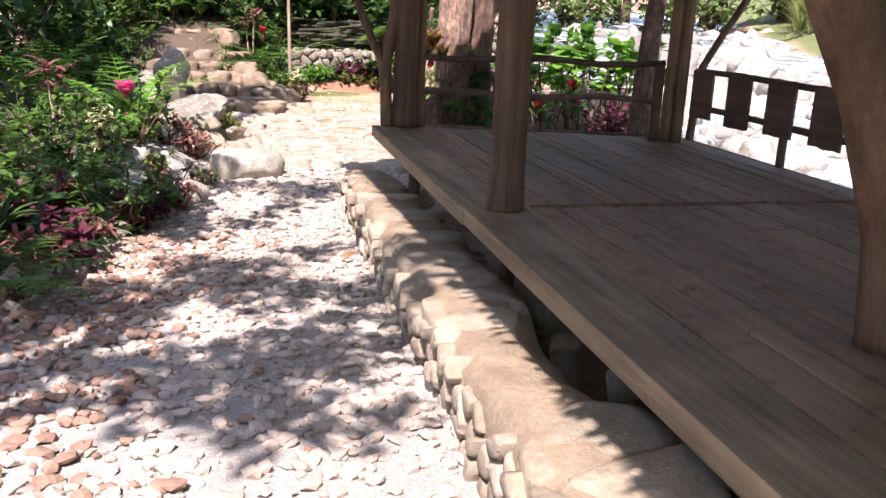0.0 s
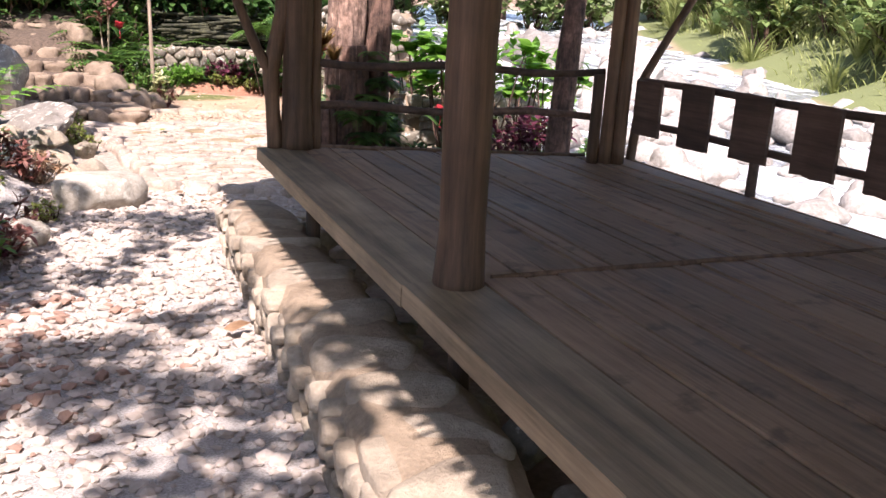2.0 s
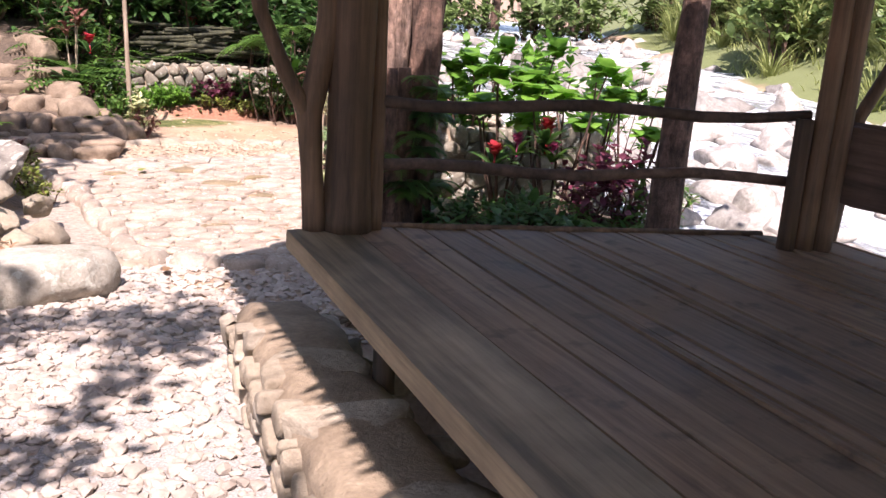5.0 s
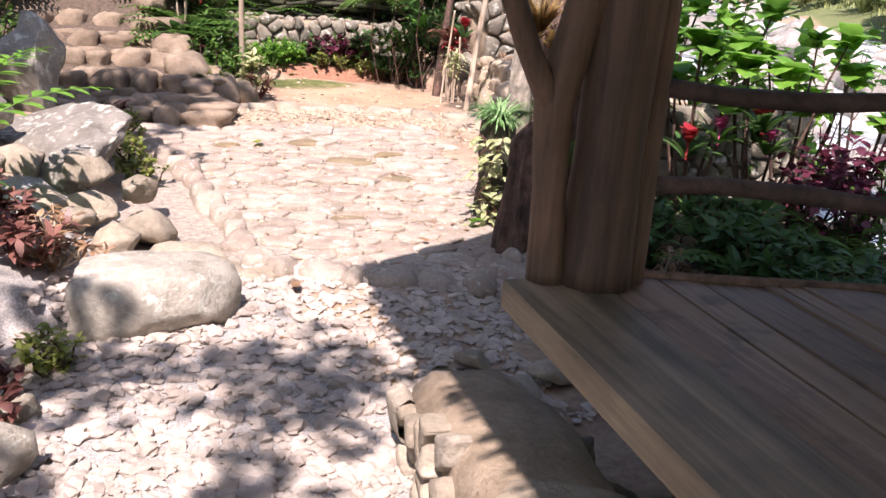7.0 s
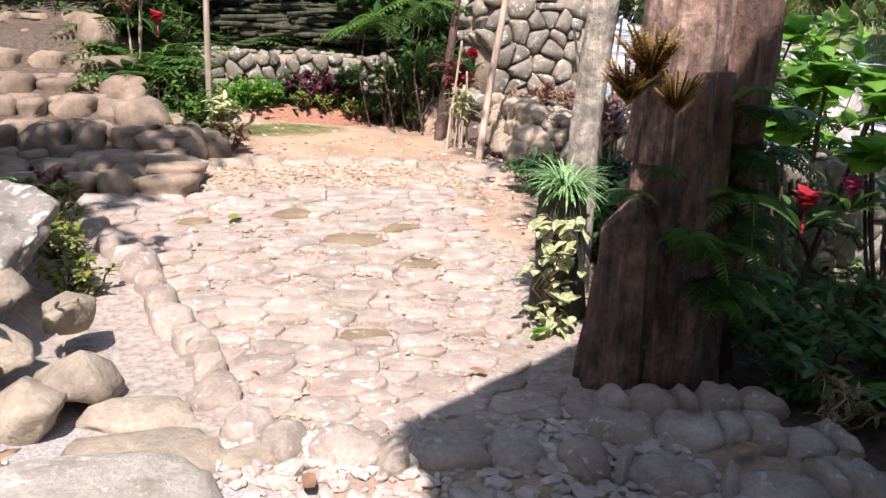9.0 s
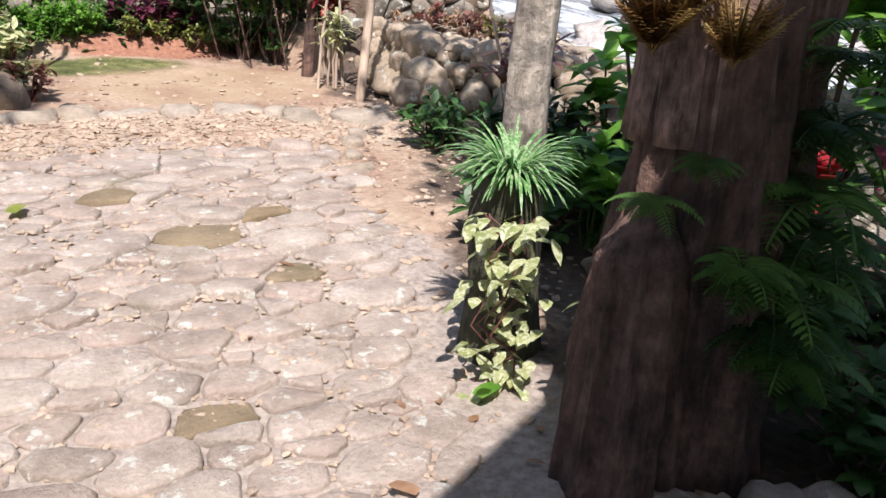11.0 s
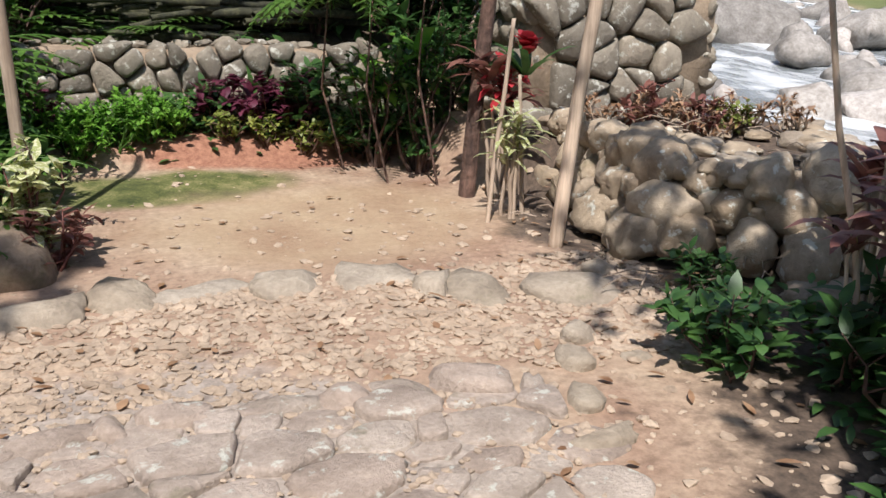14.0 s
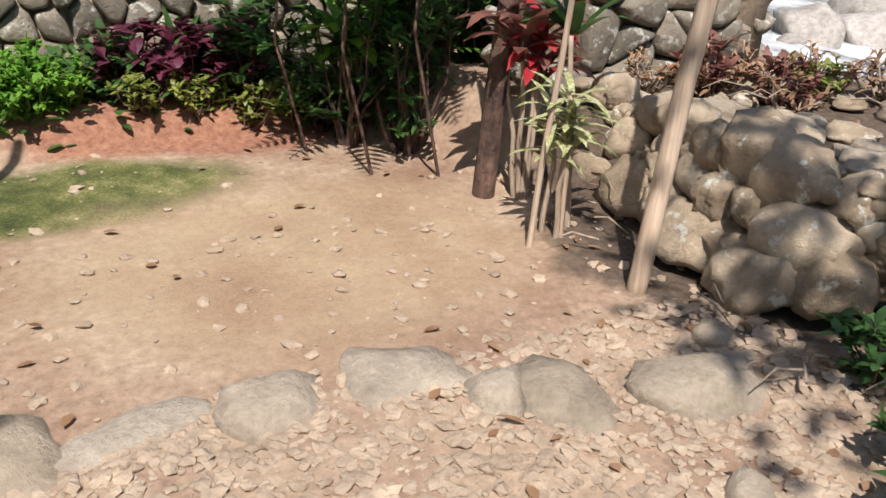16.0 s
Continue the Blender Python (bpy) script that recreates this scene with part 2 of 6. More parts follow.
DIRTMORTAR = stone_mat("dirt_mortar", [(0.33, 0.26, 0.19), (0.36, 0.28, 0.21)], moss=0.2)
DECK = deck_mat()
EDGE = wood_mat("deck_edge", (0.13, 0.10, 0.065), (0.34, 0.265, 0.18), axis=1, rough=0.6, grain=14)
POST = wood_mat("post_wood", (0.060, 0.037, 0.023), (0.185, 0.115, 0.072), axis=2, grain=16)
RAIL = wood_mat("rail_wood", (0.05, 0.032, 0.025), (0.13, 0.085, 0.065), axis=1, grain=18)
STAKE = wood_mat("stake_wood", (0.27, 0.21, 0.16), (0.52, 0.43, 0.345), axis=2, grain=30)
BARK = bark_mat("dark_bark", (0.05, 0.03, 0.024), (0.22, 0.13, 0.10))
BARKRED = bark_mat("red_bark", (0.11, 0.06, 0.046), (0.46, 0.31, 0.25), 14)
MOSSBARK = bark_mat("mossy_bark", (0.025, 0.028, 0.02), (0.10, 0.10, 0.055), 10)
BARKGREY = bark_mat("grey_bark", (0.17, 0.14, 0.11), (0.52, 0.46, 0.39), 6)
THATCH = wood_mat("thatch", (0.12, 0.09, 0.05), (0.30, 0.24, 0.15), axis=0, grain=40)
GREEN = leaf_mat("green_leaf", (0.045, 0.11, 0.018), (0.115, 0.22, 0.042))
DEEP = leaf_mat("deep_green_leaf", (0.028, 0.078, 0.022), (0.085, 0.18, 0.045))
BRIGHT = leaf_mat("bright_leaf", (0.11, 0.29, 0.03), (0.23, 0.44, 0.07), trans=0.5)
LIME = leaf_mat("lime_leaf", (0.16, 0.21, 0.035), (0.33, 0.36, 0.10), trans=0.4)
CREAM = leaf_mat("cream_leaf", (0.26, 0.31, 0.09), (0.5, 0.5, 0.24), spots=(0.62, 0.62, 0.42))
SPIDER = leaf_mat("spider_leaf", (0.06, 0.19, 0.05), (0.17, 0.36, 0.11), spots=(0.32, 0.44, 0.24))
PURPLE = leaf_mat("purple_leaf", (0.08, 0.015, 0.035), (0.20, 0.045, 0.085))
MAROON = leaf_mat("maroon_leaf", (0.14, 0.045, 0.042), (0.32, 0.15, 0.12))
RED = leaf_mat("red_bract", (0.34, 0.02, 0.03), (0.5, 0.06, 0.075), rough=0.35)
PINK = leaf_mat("pink_bract", (0.62, 0.05, 0.20), (0.8, 0.22, 0.45), rough=0.35)
DRY = leaf_mat("dry_leaf", (0.20, 0.10, 0.05), (0.42, 0.26, 0.16), trans=0.2)
ORANGE = leaf_mat("rust_frond", (0.30, 0.15, 0.05), (0.46, 0.34, 0.13), trans=0.45)
FARLEAF = leaf_mat("bank_leaf", (0.11, 0.18, 0.055), (0.24, 0.32, 0.12), trans=0.45)
GRASS = leaf_mat("bank_grass", (0.20, 0.25, 0.07), (0.38, 0.40, 0.17), trans=0.4)

# ---- mesh tools ----


def mesh_ob(name, vs, fs, mat, parent=None, smooth=True):
    me = bpy.data.meshes.new(name)
    me.from_pydata([tuple(v) for v in vs], [], [tuple(f) for f in fs])
    me.materials.append(mat)
    if smooth:
        me.polygons.foreach_set("use_smooth", [True] * len(me.polygons))
    me.update()
    ob = new(name, me)
    if parent:
        ob.parent = parent
    return ob


def empty(name, loc=(0, 0, 0), rz=0.0):
    ob = new(name)
    ob.matrix_basis = pose(*loc, 0, 0, rz)
    return ob


def lerp_table(table, v):
    for (a, za), (b, zb) in zip(table, table[1:]):
        if v <= b:
            k = max(0.0, min(1.0, (v - a) / (b - a)))
            return za + (zb - za) * k
    return table[-1][1]


def smooth_step(a, b, v):
    k = max(0.0, min(1.0, (v - a) / (b - a)))
    return k * k * (3 - 2 * k)


def fbm(x, y, z=0.0, s=1.0):
    p = Vector((x * s, y * s, z * s))
    return noise.noise(p) + 0.5 * noise.noise(p * 2.1) + 0.25 * noise.noise(p * 4.3)


PATH_Z = [(-40, 0.5), (0, 0.08), (3, -0.09), (4, -0.16), (5.5, -0.27), (7, -0.35), (9.7, -0.36), (10.6, -0.345), (12.0, -0.245), (13.2, -0.215), (14.2, -0.20), (16.4, -0.16), (40, 0.0)]


def river_left(y):
    return 5.4 + 0.17 * (y - 5)


def river_right(y):
    return river_left(y) + 7.0 + 0.31 * max(0, y - 5)


def water_z(y):
    return -0.75 + 0.04 * (y - 8)


def gz(x, y):
    """Height of the ground."""
    z = lerp_table(PATH_Z, y)
    # garden bed and slope on the left
    left = -0.75 + 0.12 * max(0, y - 6.0) if y < 9 else -0.35
    if y > 9:
        left = 0.15 + 0.05 * (y - 9) - 1.5 * smooth_step(12.3, 13.1, y)
    d = left - x
    if d > 0:
        z += 0.25 * smooth_step(0, 0.6, d) + 0.13 * max(0, d - 0.4)
    # slope behind the back wall
    if y > 17.0:
        z += 0.5 * smooth_step(17.0, 17.2, y) * smooth_step(0.5, 0.9, x) + 0.22 * (y - 17.0) * smooth_step(5.5, 4.0, x)
    # earth bank at the foot of the back wall
    if x < 3.7:
        z += 0.17 * smooth_step(16.35, 16.6, y) * smooth_step(17.3, 17.0, y)
    # stair slope at the back on the left
    if y > 13.2 and x < 1.2:
        z += (0.10 * (min(y, 14.4) - 13.2) + 0.24 * max(0, min(y, 18.0) - 14.4)) * smooth_step(1.2, 0.7, x)
    # under the deck
    if 1.3 < x < 4.3 and y < 7.2:
        z -= 0.25 * smooth_step(1.3, 1.5, x)
    # rocky mound by the river
    m = smooth_step(4.2, 4.5, x + 0.35 * (y - 14.4)) * smooth_step(12.9, 13.6, y) * smooth_step(17, 16.2, y)
    z += 0.34 * m * smooth_step(7.2, 5.8, x)
    # river bed and far bank
    rl, rr = river_left(y), river_right(y)
    if x > rl - 1.2:
        bed = water_z(y) - 0.25
        k = smooth_step(rl - 1.2, rl + 0.3, x)
        z = z * (1 - k) + bed * k
        if x > rr - 0.4:
            z += 1.1 * smooth_step(rr - 0.4, rr + 1.6, x) + 0.32 * max(0, min(x - rr - 1.0, 60))
    z += 0.022 * fbm(x, y, 0, 1.4)
    return z


# ---- ground and river ----


def spaced(lo, hi, fine_lo, fine_hi, step):
    out, v, s = [], fine_lo, step
    while v < fine_hi:
        out.append(v)
        v += step
    up = [fine_hi]
    while up[-1] < hi:
        s *= 1.28
        up.append(up[-1] + s)
    s, down = step, [fine_lo]
    while down[-1] > lo:
        s *= 1.28
        down.append(down[-1] - s)
    return sorted(set(down[1:] + out + up))


def build_ground():
    xs, ys = spaced(-160, 300, -3.5, 6.5, 0.12), spaced(-160, 300, -1.0, 18.5, 0.12)
    vs = [(x, y, gz(x, y)) for y in ys for x in xs]
    n = len(xs)
    fs = [(j * n + i, j * n + i + 1, (j + 1) * n + i + 1, (j + 1) * n + i) for j in range(len(ys) - 1) for i in range(n - 1)]
    tagged(mesh_ob("ground", vs, fs, EARTH), "reddish bare earth with grit and crumbs of leaves", "ground", kind="structure")
    vs, fs, ny, nx = [], [], 130, 44
    for j in range(ny):
        y = -20 + 90 * j / (ny - 1)
        for i in range(nx):
            x = river_left(y) - 0.6 + (river_right(y) - river_left(y) + 1.0) * i / (nx - 1)
            vs.append((x, y, water_z(y) + 0.07 * fbm(x, y * 0.6, 3, 1.3)))
    fs = [(j * nx + i, j * nx + i + 1, (j + 1) * nx + i + 1, (j + 1) * nx + i) for j in range(ny - 1) for i in range(nx - 1)]
    tagged(mesh_ob("river_water", vs, fs, WATER), "fast shallow mountain stream with white broken water", "river", kind="structure")


build_ground()

# ---- stones ----


def rock_mesh(name, seed, size, mat, sub=3, rough=0.22, flat=0.0, facets=15):
    """A weathered boulder: a sphere pressed, faceted and roughened."""
    bm = bmesh.new()
    bmesh.ops.create_icosphere(bm, subdivisions=sub, radius=1.0)
    rng = random.Random(seed)
    planes = [(Vector((rng.uniform(-1, 1), rng.uniform(-1, 1), rng.uniform(-0.6, 1))).normalized(), rng.uniform(0.46, 0.78)) for _ in range(facets)]
    off = Vector((seed * 3.7, seed * 1.3, seed * 2.1))
    for v in bm.verts:
        p = v.co.copy()
        for n, d in planes:
            over = p.dot(n) - d
            if over > 0:
                p -= n * over * 0.9
        p *= 1 + rough * noise.noise(p * 1.3 + off) + 0.6 * rough * noise.noise(p * 3.1 + off) + 0.3 * rough * noise.noise(p * 7.0 + off)
        if flat and p.z > 1 - flat:
            p.z = 1 - flat + (p.z - 1 + flat) * 0.25
        v.co = Vector((p.x * size[0], p.y * size[1], p.z * size[2]))
    me = bpy.data.meshes.new(name)
    bm.to_mesh(me)
    bm.free()
    me.materials.append(mat)
    me.polygons.foreach_set("use_smooth", [True] * len(me.polygons))
    return me


def clip_poly(poly, p, n):
    out = []
    for a, b in zip(poly, poly[1:] + poly[:1]):
        da, db = (a[0] - p[0]) * n[0] + (a[1] - p[1]) * n[1], (b[0] - p[0]) * n[0] + (b[1] - p[1]) * n[1]
        if da <= 0:
            out.append(a)
        if da * db < 0:
            k = da / (da - db)
            out.append((a[0] + (b[0] - a[0]) * k, a[1] + (b[1] - a[1]) * k))
    return out


def round_poly(poly, gap, rng):
    cx, cy = sum(p[0] for p in poly) / len(poly), sum(p[1] for p in poly) / len(poly)
    for a in range(2):
        q = []
        for p, r in zip(poly, poly[1:] + poly[:1]):
            k = 0.17 if a == 0 else 0.25
            q += [(p[0] + (r[0] - p[0]) * k, p[1] + (r[1] - p[1]) * k), (r[0] + (p[0] - r[0]) * k, r[1] + (p[1] - r[1]) * k)]
        poly = q
    out = []
    for x, y in poly:
        d = math.hypot(x - cx, y - cy) + 1e-6
        k = max(0.3, (d - gap * rng.uniform(0.6, 1.5)) / d) * (1.012 + 0.05 * noise.noise(Vector((x * 9, y * 9, cx))))
        out.append(((x - cx) * k, (y - cy) * k))
    return (cx, cy), out


def pillow(name, outline, height, depth, dome, mat, rng, inset=0.72):
    """A stone with that outline: sides that go down, a rounded shoulder and an uneven top."""
    n = len(outline)
    r = sum(math.hypot(*p) for p in outline) / n
    rings = [(0.9, -depth), (1.0, height - 0.42 * r * dome - 0.006), (0.93, height - 0.14 * r * dome), (inset, height)]
    sx, sy, off = rng.uniform(-0.10, 0.10) * dome, rng.uniform(-0.10, 0.10) * dome, rng.uniform(0, 50)
    vs, fs = [], []
    for k, z in rings:
        for x, y in outline:
            wob = 0.12 * r * dome * noise.noise(Vector((x * 4 + off, y * 4, z * 4))) if z > 0 - depth else 0
            vs.append((x * k, y * k, z + (wob + sx * x + sy * y if z > -depth else 0)))
    vs.append((0, 0, height + 0.05 * r * dome))
    for a in range(len(rings) - 1):
        for i in range(n):
            j = (i + 1) % n
            fs.append((a * n + i, a * n + j, (a + 1) * n + j, (a + 1) * n + i))
    top = (len(rings) - 1) * n
    fs += [(top + i, top + (i + 1) % n, len(vs) - 1) for i in range(n)]
    return mesh_ob(name, vs, fs, mat)


# ---- foliage ----


class Bunch:
    """Collects leaves and stems of one plant part."""

    def __init__(self):
        self.vs, self.fs = [], []

    def leaf(self, base, way, length, width, droop=0.5, segs=3, fold=0.15):
        base, d = Vector(base), Vector(way).normalized()
        side = d.cross(Vector((0, 0, 1)))
        side = side.normalized() if side.length > 1e-3 else Vector((1, 0, 0))
        n0, p, step = len(self.vs), base.copy(), length / segs
        prof = [0.25, 1.0, 0.75] if segs == 3 else [0.5 + 0.5 * math.sin(math.pi * (0.15 + 0.8 * i / segs)) for i in range(segs)]
        for i in range(segs):
            w_ = width * prof[i] / 2
            up = side.cross(d).normalized()
            self.vs += [p - side * w_ + up * fold * w_, p + side * w_ + up * fold * w_]
            p = p + d * step
            d = (d + Vector((0, 0, -droop / segs))).normalized()
        self.vs.append(p)
        for i in range(segs - 1):
            a = n0 + 2 * i
            self.fs.append((a, a + 1, a + 3, a + 2))
        self.fs.append((n0 + 2 * segs - 2, n0 + 2 * segs - 1, n0 + 2 * segs))
        return p

    def tube(self, pts, radii, sides=5):
        n0 = len(self.vs)
        for k, (p, r) in enumerate(zip(pts, radii)):
            p = Vector(p)
            d = (Vector(pts[min(k + 1, len(pts) - 1)]) - Vector(pts[max(k - 1, 0)])).normalized()
            a = d.cross(Vector((0.3, 1, 0.1))).normalized()
            b = d.cross(a)
            for i in range(sides):
                t = 2 * math.pi * i / sides
                self.vs.append(p + (a * math.cos(t) + b * math.sin(t)) * r)
        for k in range(len(pts) - 1):
            for i in range(sides):
                j = (i + 1) % sides
                self.fs.append((n0 + k * sides + i, n0 + k * sides + j, n0 + (k + 1) * sides + j, n0 + (k + 1) * sides + i))
        self.fs.append(tuple(n0 + (len(pts) - 1) * sides + i for i in range(sides)))

    def make(self, name, mat, parent):
        return mesh_ob(name, self.vs, self.fs, mat, parent)


def sway(p, q, n, amount, rng):
    p, q = Vector(p), Vector(q)
    return [p.lerp(q, i / n) + Vector((rng.uniform(-1, 1), rng.uniform(-1, 1), 0)) * amount * (1 if 0 < i < n else 0) for i in range(n + 1)]


def bush(name, seed, radius, height, leaf, width, count, mat, stem_mat=BARK, droop=0.6, stems=9, label="", category="bush"):
    """Branching stems from one root with leaves along their outer parts."""
    rng = random.Random(seed)
    root, st, lv = empty(name), Bunch(), Bunch()
    per = max(1, count // (stems * 3))
    for s in range(stems):
        a, r = rng.uniform(0, 6.28), radius * math.sqrt(rng.random())
        tip = (math.cos(a) * r, math.sin(a) * r, height * rng.uniform(0.55, 1.0) * (1 - 0.35 * (r / radius) ** 2))
        pts = sway((tip[0] * 0.15, tip[1] * 0.15, -0.05), tip, 4, 0.06 * height, rng)
        st.tube(pts, [0.012 * height + 0.004, 0.010 * height + 0.003, 0.007, 0.005, 0.002], 4)
        for b in range(3):
            o = pts[rng.choice((1, 2, 3))]
            q = o + Vector((rng.uniform(-1, 1), rng.uniform(-1, 1), rng.uniform(0.1, 0.9))) * radius * 0.45
            st.tube([o, (o + q) / 2 + Vector((0, 0, 0.02)), q], [0.005, 0.004, 0.002], 3)
            for k in range(per):
                c = o.lerp(q, rng.uniform(0.25, 1.05)) if k % 3 else pts[3].lerp(pts[4], rng.random())
                d = Vector((rng.uniform(-1, 1), rng.uniform(-1, 1), rng.uniform(-0.25, 0.75)))
                lv.leaf(c, d, leaf * rng.uniform(0.6, 1.25), width * rng.uniform(0.7, 1.2), droop)
    st.make("stem", stem_mat, root)
    lv.make("foliage", mat, root)
    return tagged(root, label or "leafy green garden bush", category)


def rosette(name, seed, count, length, width, mat, rise=0.9, droop=1.5, segs=5, label="", category="plant", flower=None):
    """Strap leaves that arch from one crown, with a bright flower head where there is one."""
    rng = random.Random(seed)
    root, lv = empty(name), Bunch()
    for k in range(count):
        a = rng.uniform(0, 6.28)
        d = Vector((math.cos(a), math.sin(a), rise * rng.uniform(0.5, 1.8)))
        lv.leaf((math.cos(a) * 0.02, math.sin(a) * 0.02, 0), d, length * rng.uniform(0.6, 1.15), width * rng.uniform(0.8, 1.2), droop * rng.uniform(0.7, 1.3), segs)
    lv.make("leaf", mat, root)
    if flower:
        fl = Bunch()
        for k in range(14):
            a = k * 2.4
            fl.leaf((0, 0, length * 0.35 + 0.006 * k), (math.cos(a), math.sin(a), 0.9), length * 0.34, width * 1.6, 0.6)
        fl.tube([(0, 0, -0.02), (0, 0, length * 0.42)], [0.012, 0.008])
        fl.make("flower", flower, root)
    return tagged(root, label, category)


def fern(name, seed, fronds, length, mat, leaflet=0.07, rise=0.9, droop=1.3, label="", category="fern"):
    """Arching fronds with two rows of leaflets."""
    rng = random.Random(seed)
    root, st, lv = empty(name), Bunch(), Bunch()
    for k in range(fronds):
        a = k * 6.28 / fronds + rng.uniform(-0.4, 0.4)
        d, p = Vector((math.cos(a), math.sin(a), rise * rng.uniform(0.5, 1.6))).normalized(), Vector((0, 0, 0))
        ln, pts, n = length * rng.uniform(0.7, 1.15), [], 13
        for i in range(n + 1):
            pts.append(p.copy())
            if i > 1:
                side = d.cross(Vector((0, 0, 1))).normalized()
                size = leaflet * math.sin(math.pi * (0.12 + 0.85 * i / n)) + 0.012
                for sgn in (-1, 1):
                    lv.leaf(p, side * sgn + d * 0.45, size * rng.uniform(0.85, 1.15), size * 0.3, 0.35)
            p = p + d * ln / n
            d = (d + Vector((0, 0, -droop / n))).normalized()
        st.tube(pts, [0.004] * len(pts), 3)
    st.make("stalk", mat, root)
    lv.make("leaflets", mat, root)["kind"] = "stuff"
    return tagged(root, label, category)


def cane_plant(name, seed, canes, height, leaf, width, mat, stem_mat=STAKE, heads=16, label="", category="plant", lean=0.15):
    """Bare canes, each with a head of long drooping leaves."""
    rng = random.Random(seed)
    root, st, lv = empty(name), Bunch(), Bunch()
    for k in range(canes):
        a = rng.uniform(0, 6.28)
        h = height * rng.uniform(0.6, 1.05)
        top = Vector((math.cos(a) * lean * h + rng.uniform(-0.05, 0.05), math.sin(a) * lean * h, h))
        pts = sway((math.cos(a) * 0.05, math.sin(a) * 0.05, -0.05), top, 5, 0.015, rng)
        st.tube(pts, [0.013, 0.012, 0.011, 0.010, 0.009, 0.007], 6)
        for i in range(heads):
            b = i * 2.4 + k
            d = Vector((math.cos(b), math.sin(b), rng.uniform(0.1, 1.3)))
            lv.leaf(top - Vector((0, 0, 0.012 * i)), d, leaf * rng.uniform(0.7, 1.15), width, rng.uniform(0.8, 1.7), 4)
    st.make("cane", stem_mat, root)
    lv.make("leaf", mat, root)
    return tagged(root, label, category)


def trunk_mesh(name, pts, radii, mat, parent, sides=18, ridge=0.10, seed=1, flute=5):
    """A trunk along pts with flutes and lumps."""
    vs, fs, fine, fr = [], [], [], []
    steps = 7
    for k in range(len(pts) - 1):
        for i in range(steps):
            t = i / steps
            fine.append(Vector(pts[k]).lerp(Vector(pts[k + 1]), t))
            fr.append(radii[k] + (radii[k + 1] - radii[k]) * t)
    fine.append(Vector(pts[-1]))
    fr.append(radii[-1])
    for p, r in zip(fine, fr):
        for i in range(sides):
            t = 2 * math.pi * i / sides
            q = Vector((math.cos(t), math.sin(t), 0))
            k = 1 + ridge * (0.55 * math.sin(flute * t + 1.3 * p.z + seed) + 0.4 * math.sin((flute * 2 + 1) * t - 0.9 * p.z)) + ridge * 1.5 * noise.noise(Vector((q.x * 1.6 + seed, q.y * 1.6, p.z * 1.7))) + ridge * 0.7 * noise.noise(Vector((q.x * 5 + seed, q.y * 5, p.z * 3.0)))
            vs.append(p + q * r * k)
    for k in range(len(fine) - 1):
        for i in range(sides):
            j = (i + 1) % sides
            fs.append((k * sides + i, k * sides + j, (k + 1) * sides + j, (k + 1) * sides + i))
    fs.append(tuple((len(fine) - 1) * sides + i for i in range(sides)))
    fs.append(tuple(range(sides - 1, -1, -1)))
    return mesh_ob(name, vs, fs, mat, parent)


def tree(name, seed, base, height, r, crown, leaves, mat, bark, leaf=0.16, width=0.08, lean=(0, 0), clear=0.45, label="", limbs=11, wobble=1.0):
    """A tapered trunk, limbs, twigs and a gappy crown of single leaves."""
    rng = random.Random(seed)
    root, lv, st = empty(name, base), Bunch(), Bunch()
    top = Vector((lean[0], lean[1], height))
    pts = sway((0, 0, -0.15), top, 5, 0.02 * height * wobble, rng)
    trunk_mesh("trunk", pts, [r * 1.25, r, r * 0.85, r * 0.7, r * 0.5, r * 0.2], bark, root, 12, 0.06, seed, 3)
    tips = []
    for k in range(limbs):
        t = clear + (1 - clear) * (k + 0.5) / limbs
        o = pts[min(4, int(t * 5))].lerp(pts[min(5, int(t * 5) + 1)], t * 5 - int(t * 5))
        a = k * 2.4 + rng.uniform(-0.5, 0.5)
        q = o + Vector((math.cos(a), math.sin(a), rng.uniform(0.1, 0.6))) * crown * rng.uniform(0.6, 1.0)
        mid = (o + q) / 2 + Vector((0, 0, 0.12 * crown))
        st.tube([o, mid, q], [r * 0.4, r * 0.25, r * 0.08], 5)
        for b in range(7):
            s = mid.lerp(q, rng.uniform(-0.3, 1))
            e = s + Vector((rng.uniform(-1, 1), rng.uniform(-1, 1), rng.uniform(-0.4, 0.6))) * crown * 0.42
            st.tube([s, e], [r * 0.08, 0.004], 3)
            tips.append((s, e))
    for k in range(leaves):
        s, e = rng.choice(tips)
        c = s.lerp(e, rng.uniform(0.2, 1.1)) + Vector((rng.gauss(0, 1), rng.gauss(0, 1), rng.gauss(0, 1))) * leaf * 0.6
        lv.leaf(c, (rng.uniform(-1, 1), rng.uniform(-1, 1), rng.uniform(-0.6, 0.4)), leaf * rng.uniform(0.6, 1.2), width * rng.uniform(0.7, 1.2), 0.5)
    st.make("limb", bark, root)
    lv.make("crown", mat, root)
    return tagged(root, label, "tree")


def put(ob, x, y, z=None, rz=0.0, s=1.0, tilt=0.0):
    """One more plant of that kind."""
    if z is None:
        z = gz(x, y)
    return copy_thing(ob, pose(x, y, z, tilt, 0, rz) @ Matrix.Scale(s, 4))


def settle(ob, x, y, z=None, rz=0.0, s=1.0):
    """Move the first plant of a kind to its own place."""
    ob.matrix_basis = pose(x, y, gz(x, y) if z is None else z, 0, 0, rz) @ Matrix.Scale(s, 4)
    return ob


def scatter(first, places, seed, lo=0.8, hi=1.2):
    rng = random.Random(seed)
    for i, (x, y) in enumerate(places):
        f = settle if i == 0 else put
        f(first, x, y, None, rng.uniform(0, 360), rng.uniform(lo, hi))


# ---- pavilion: deck, posts, rails, roof ----
DZ = 0.40


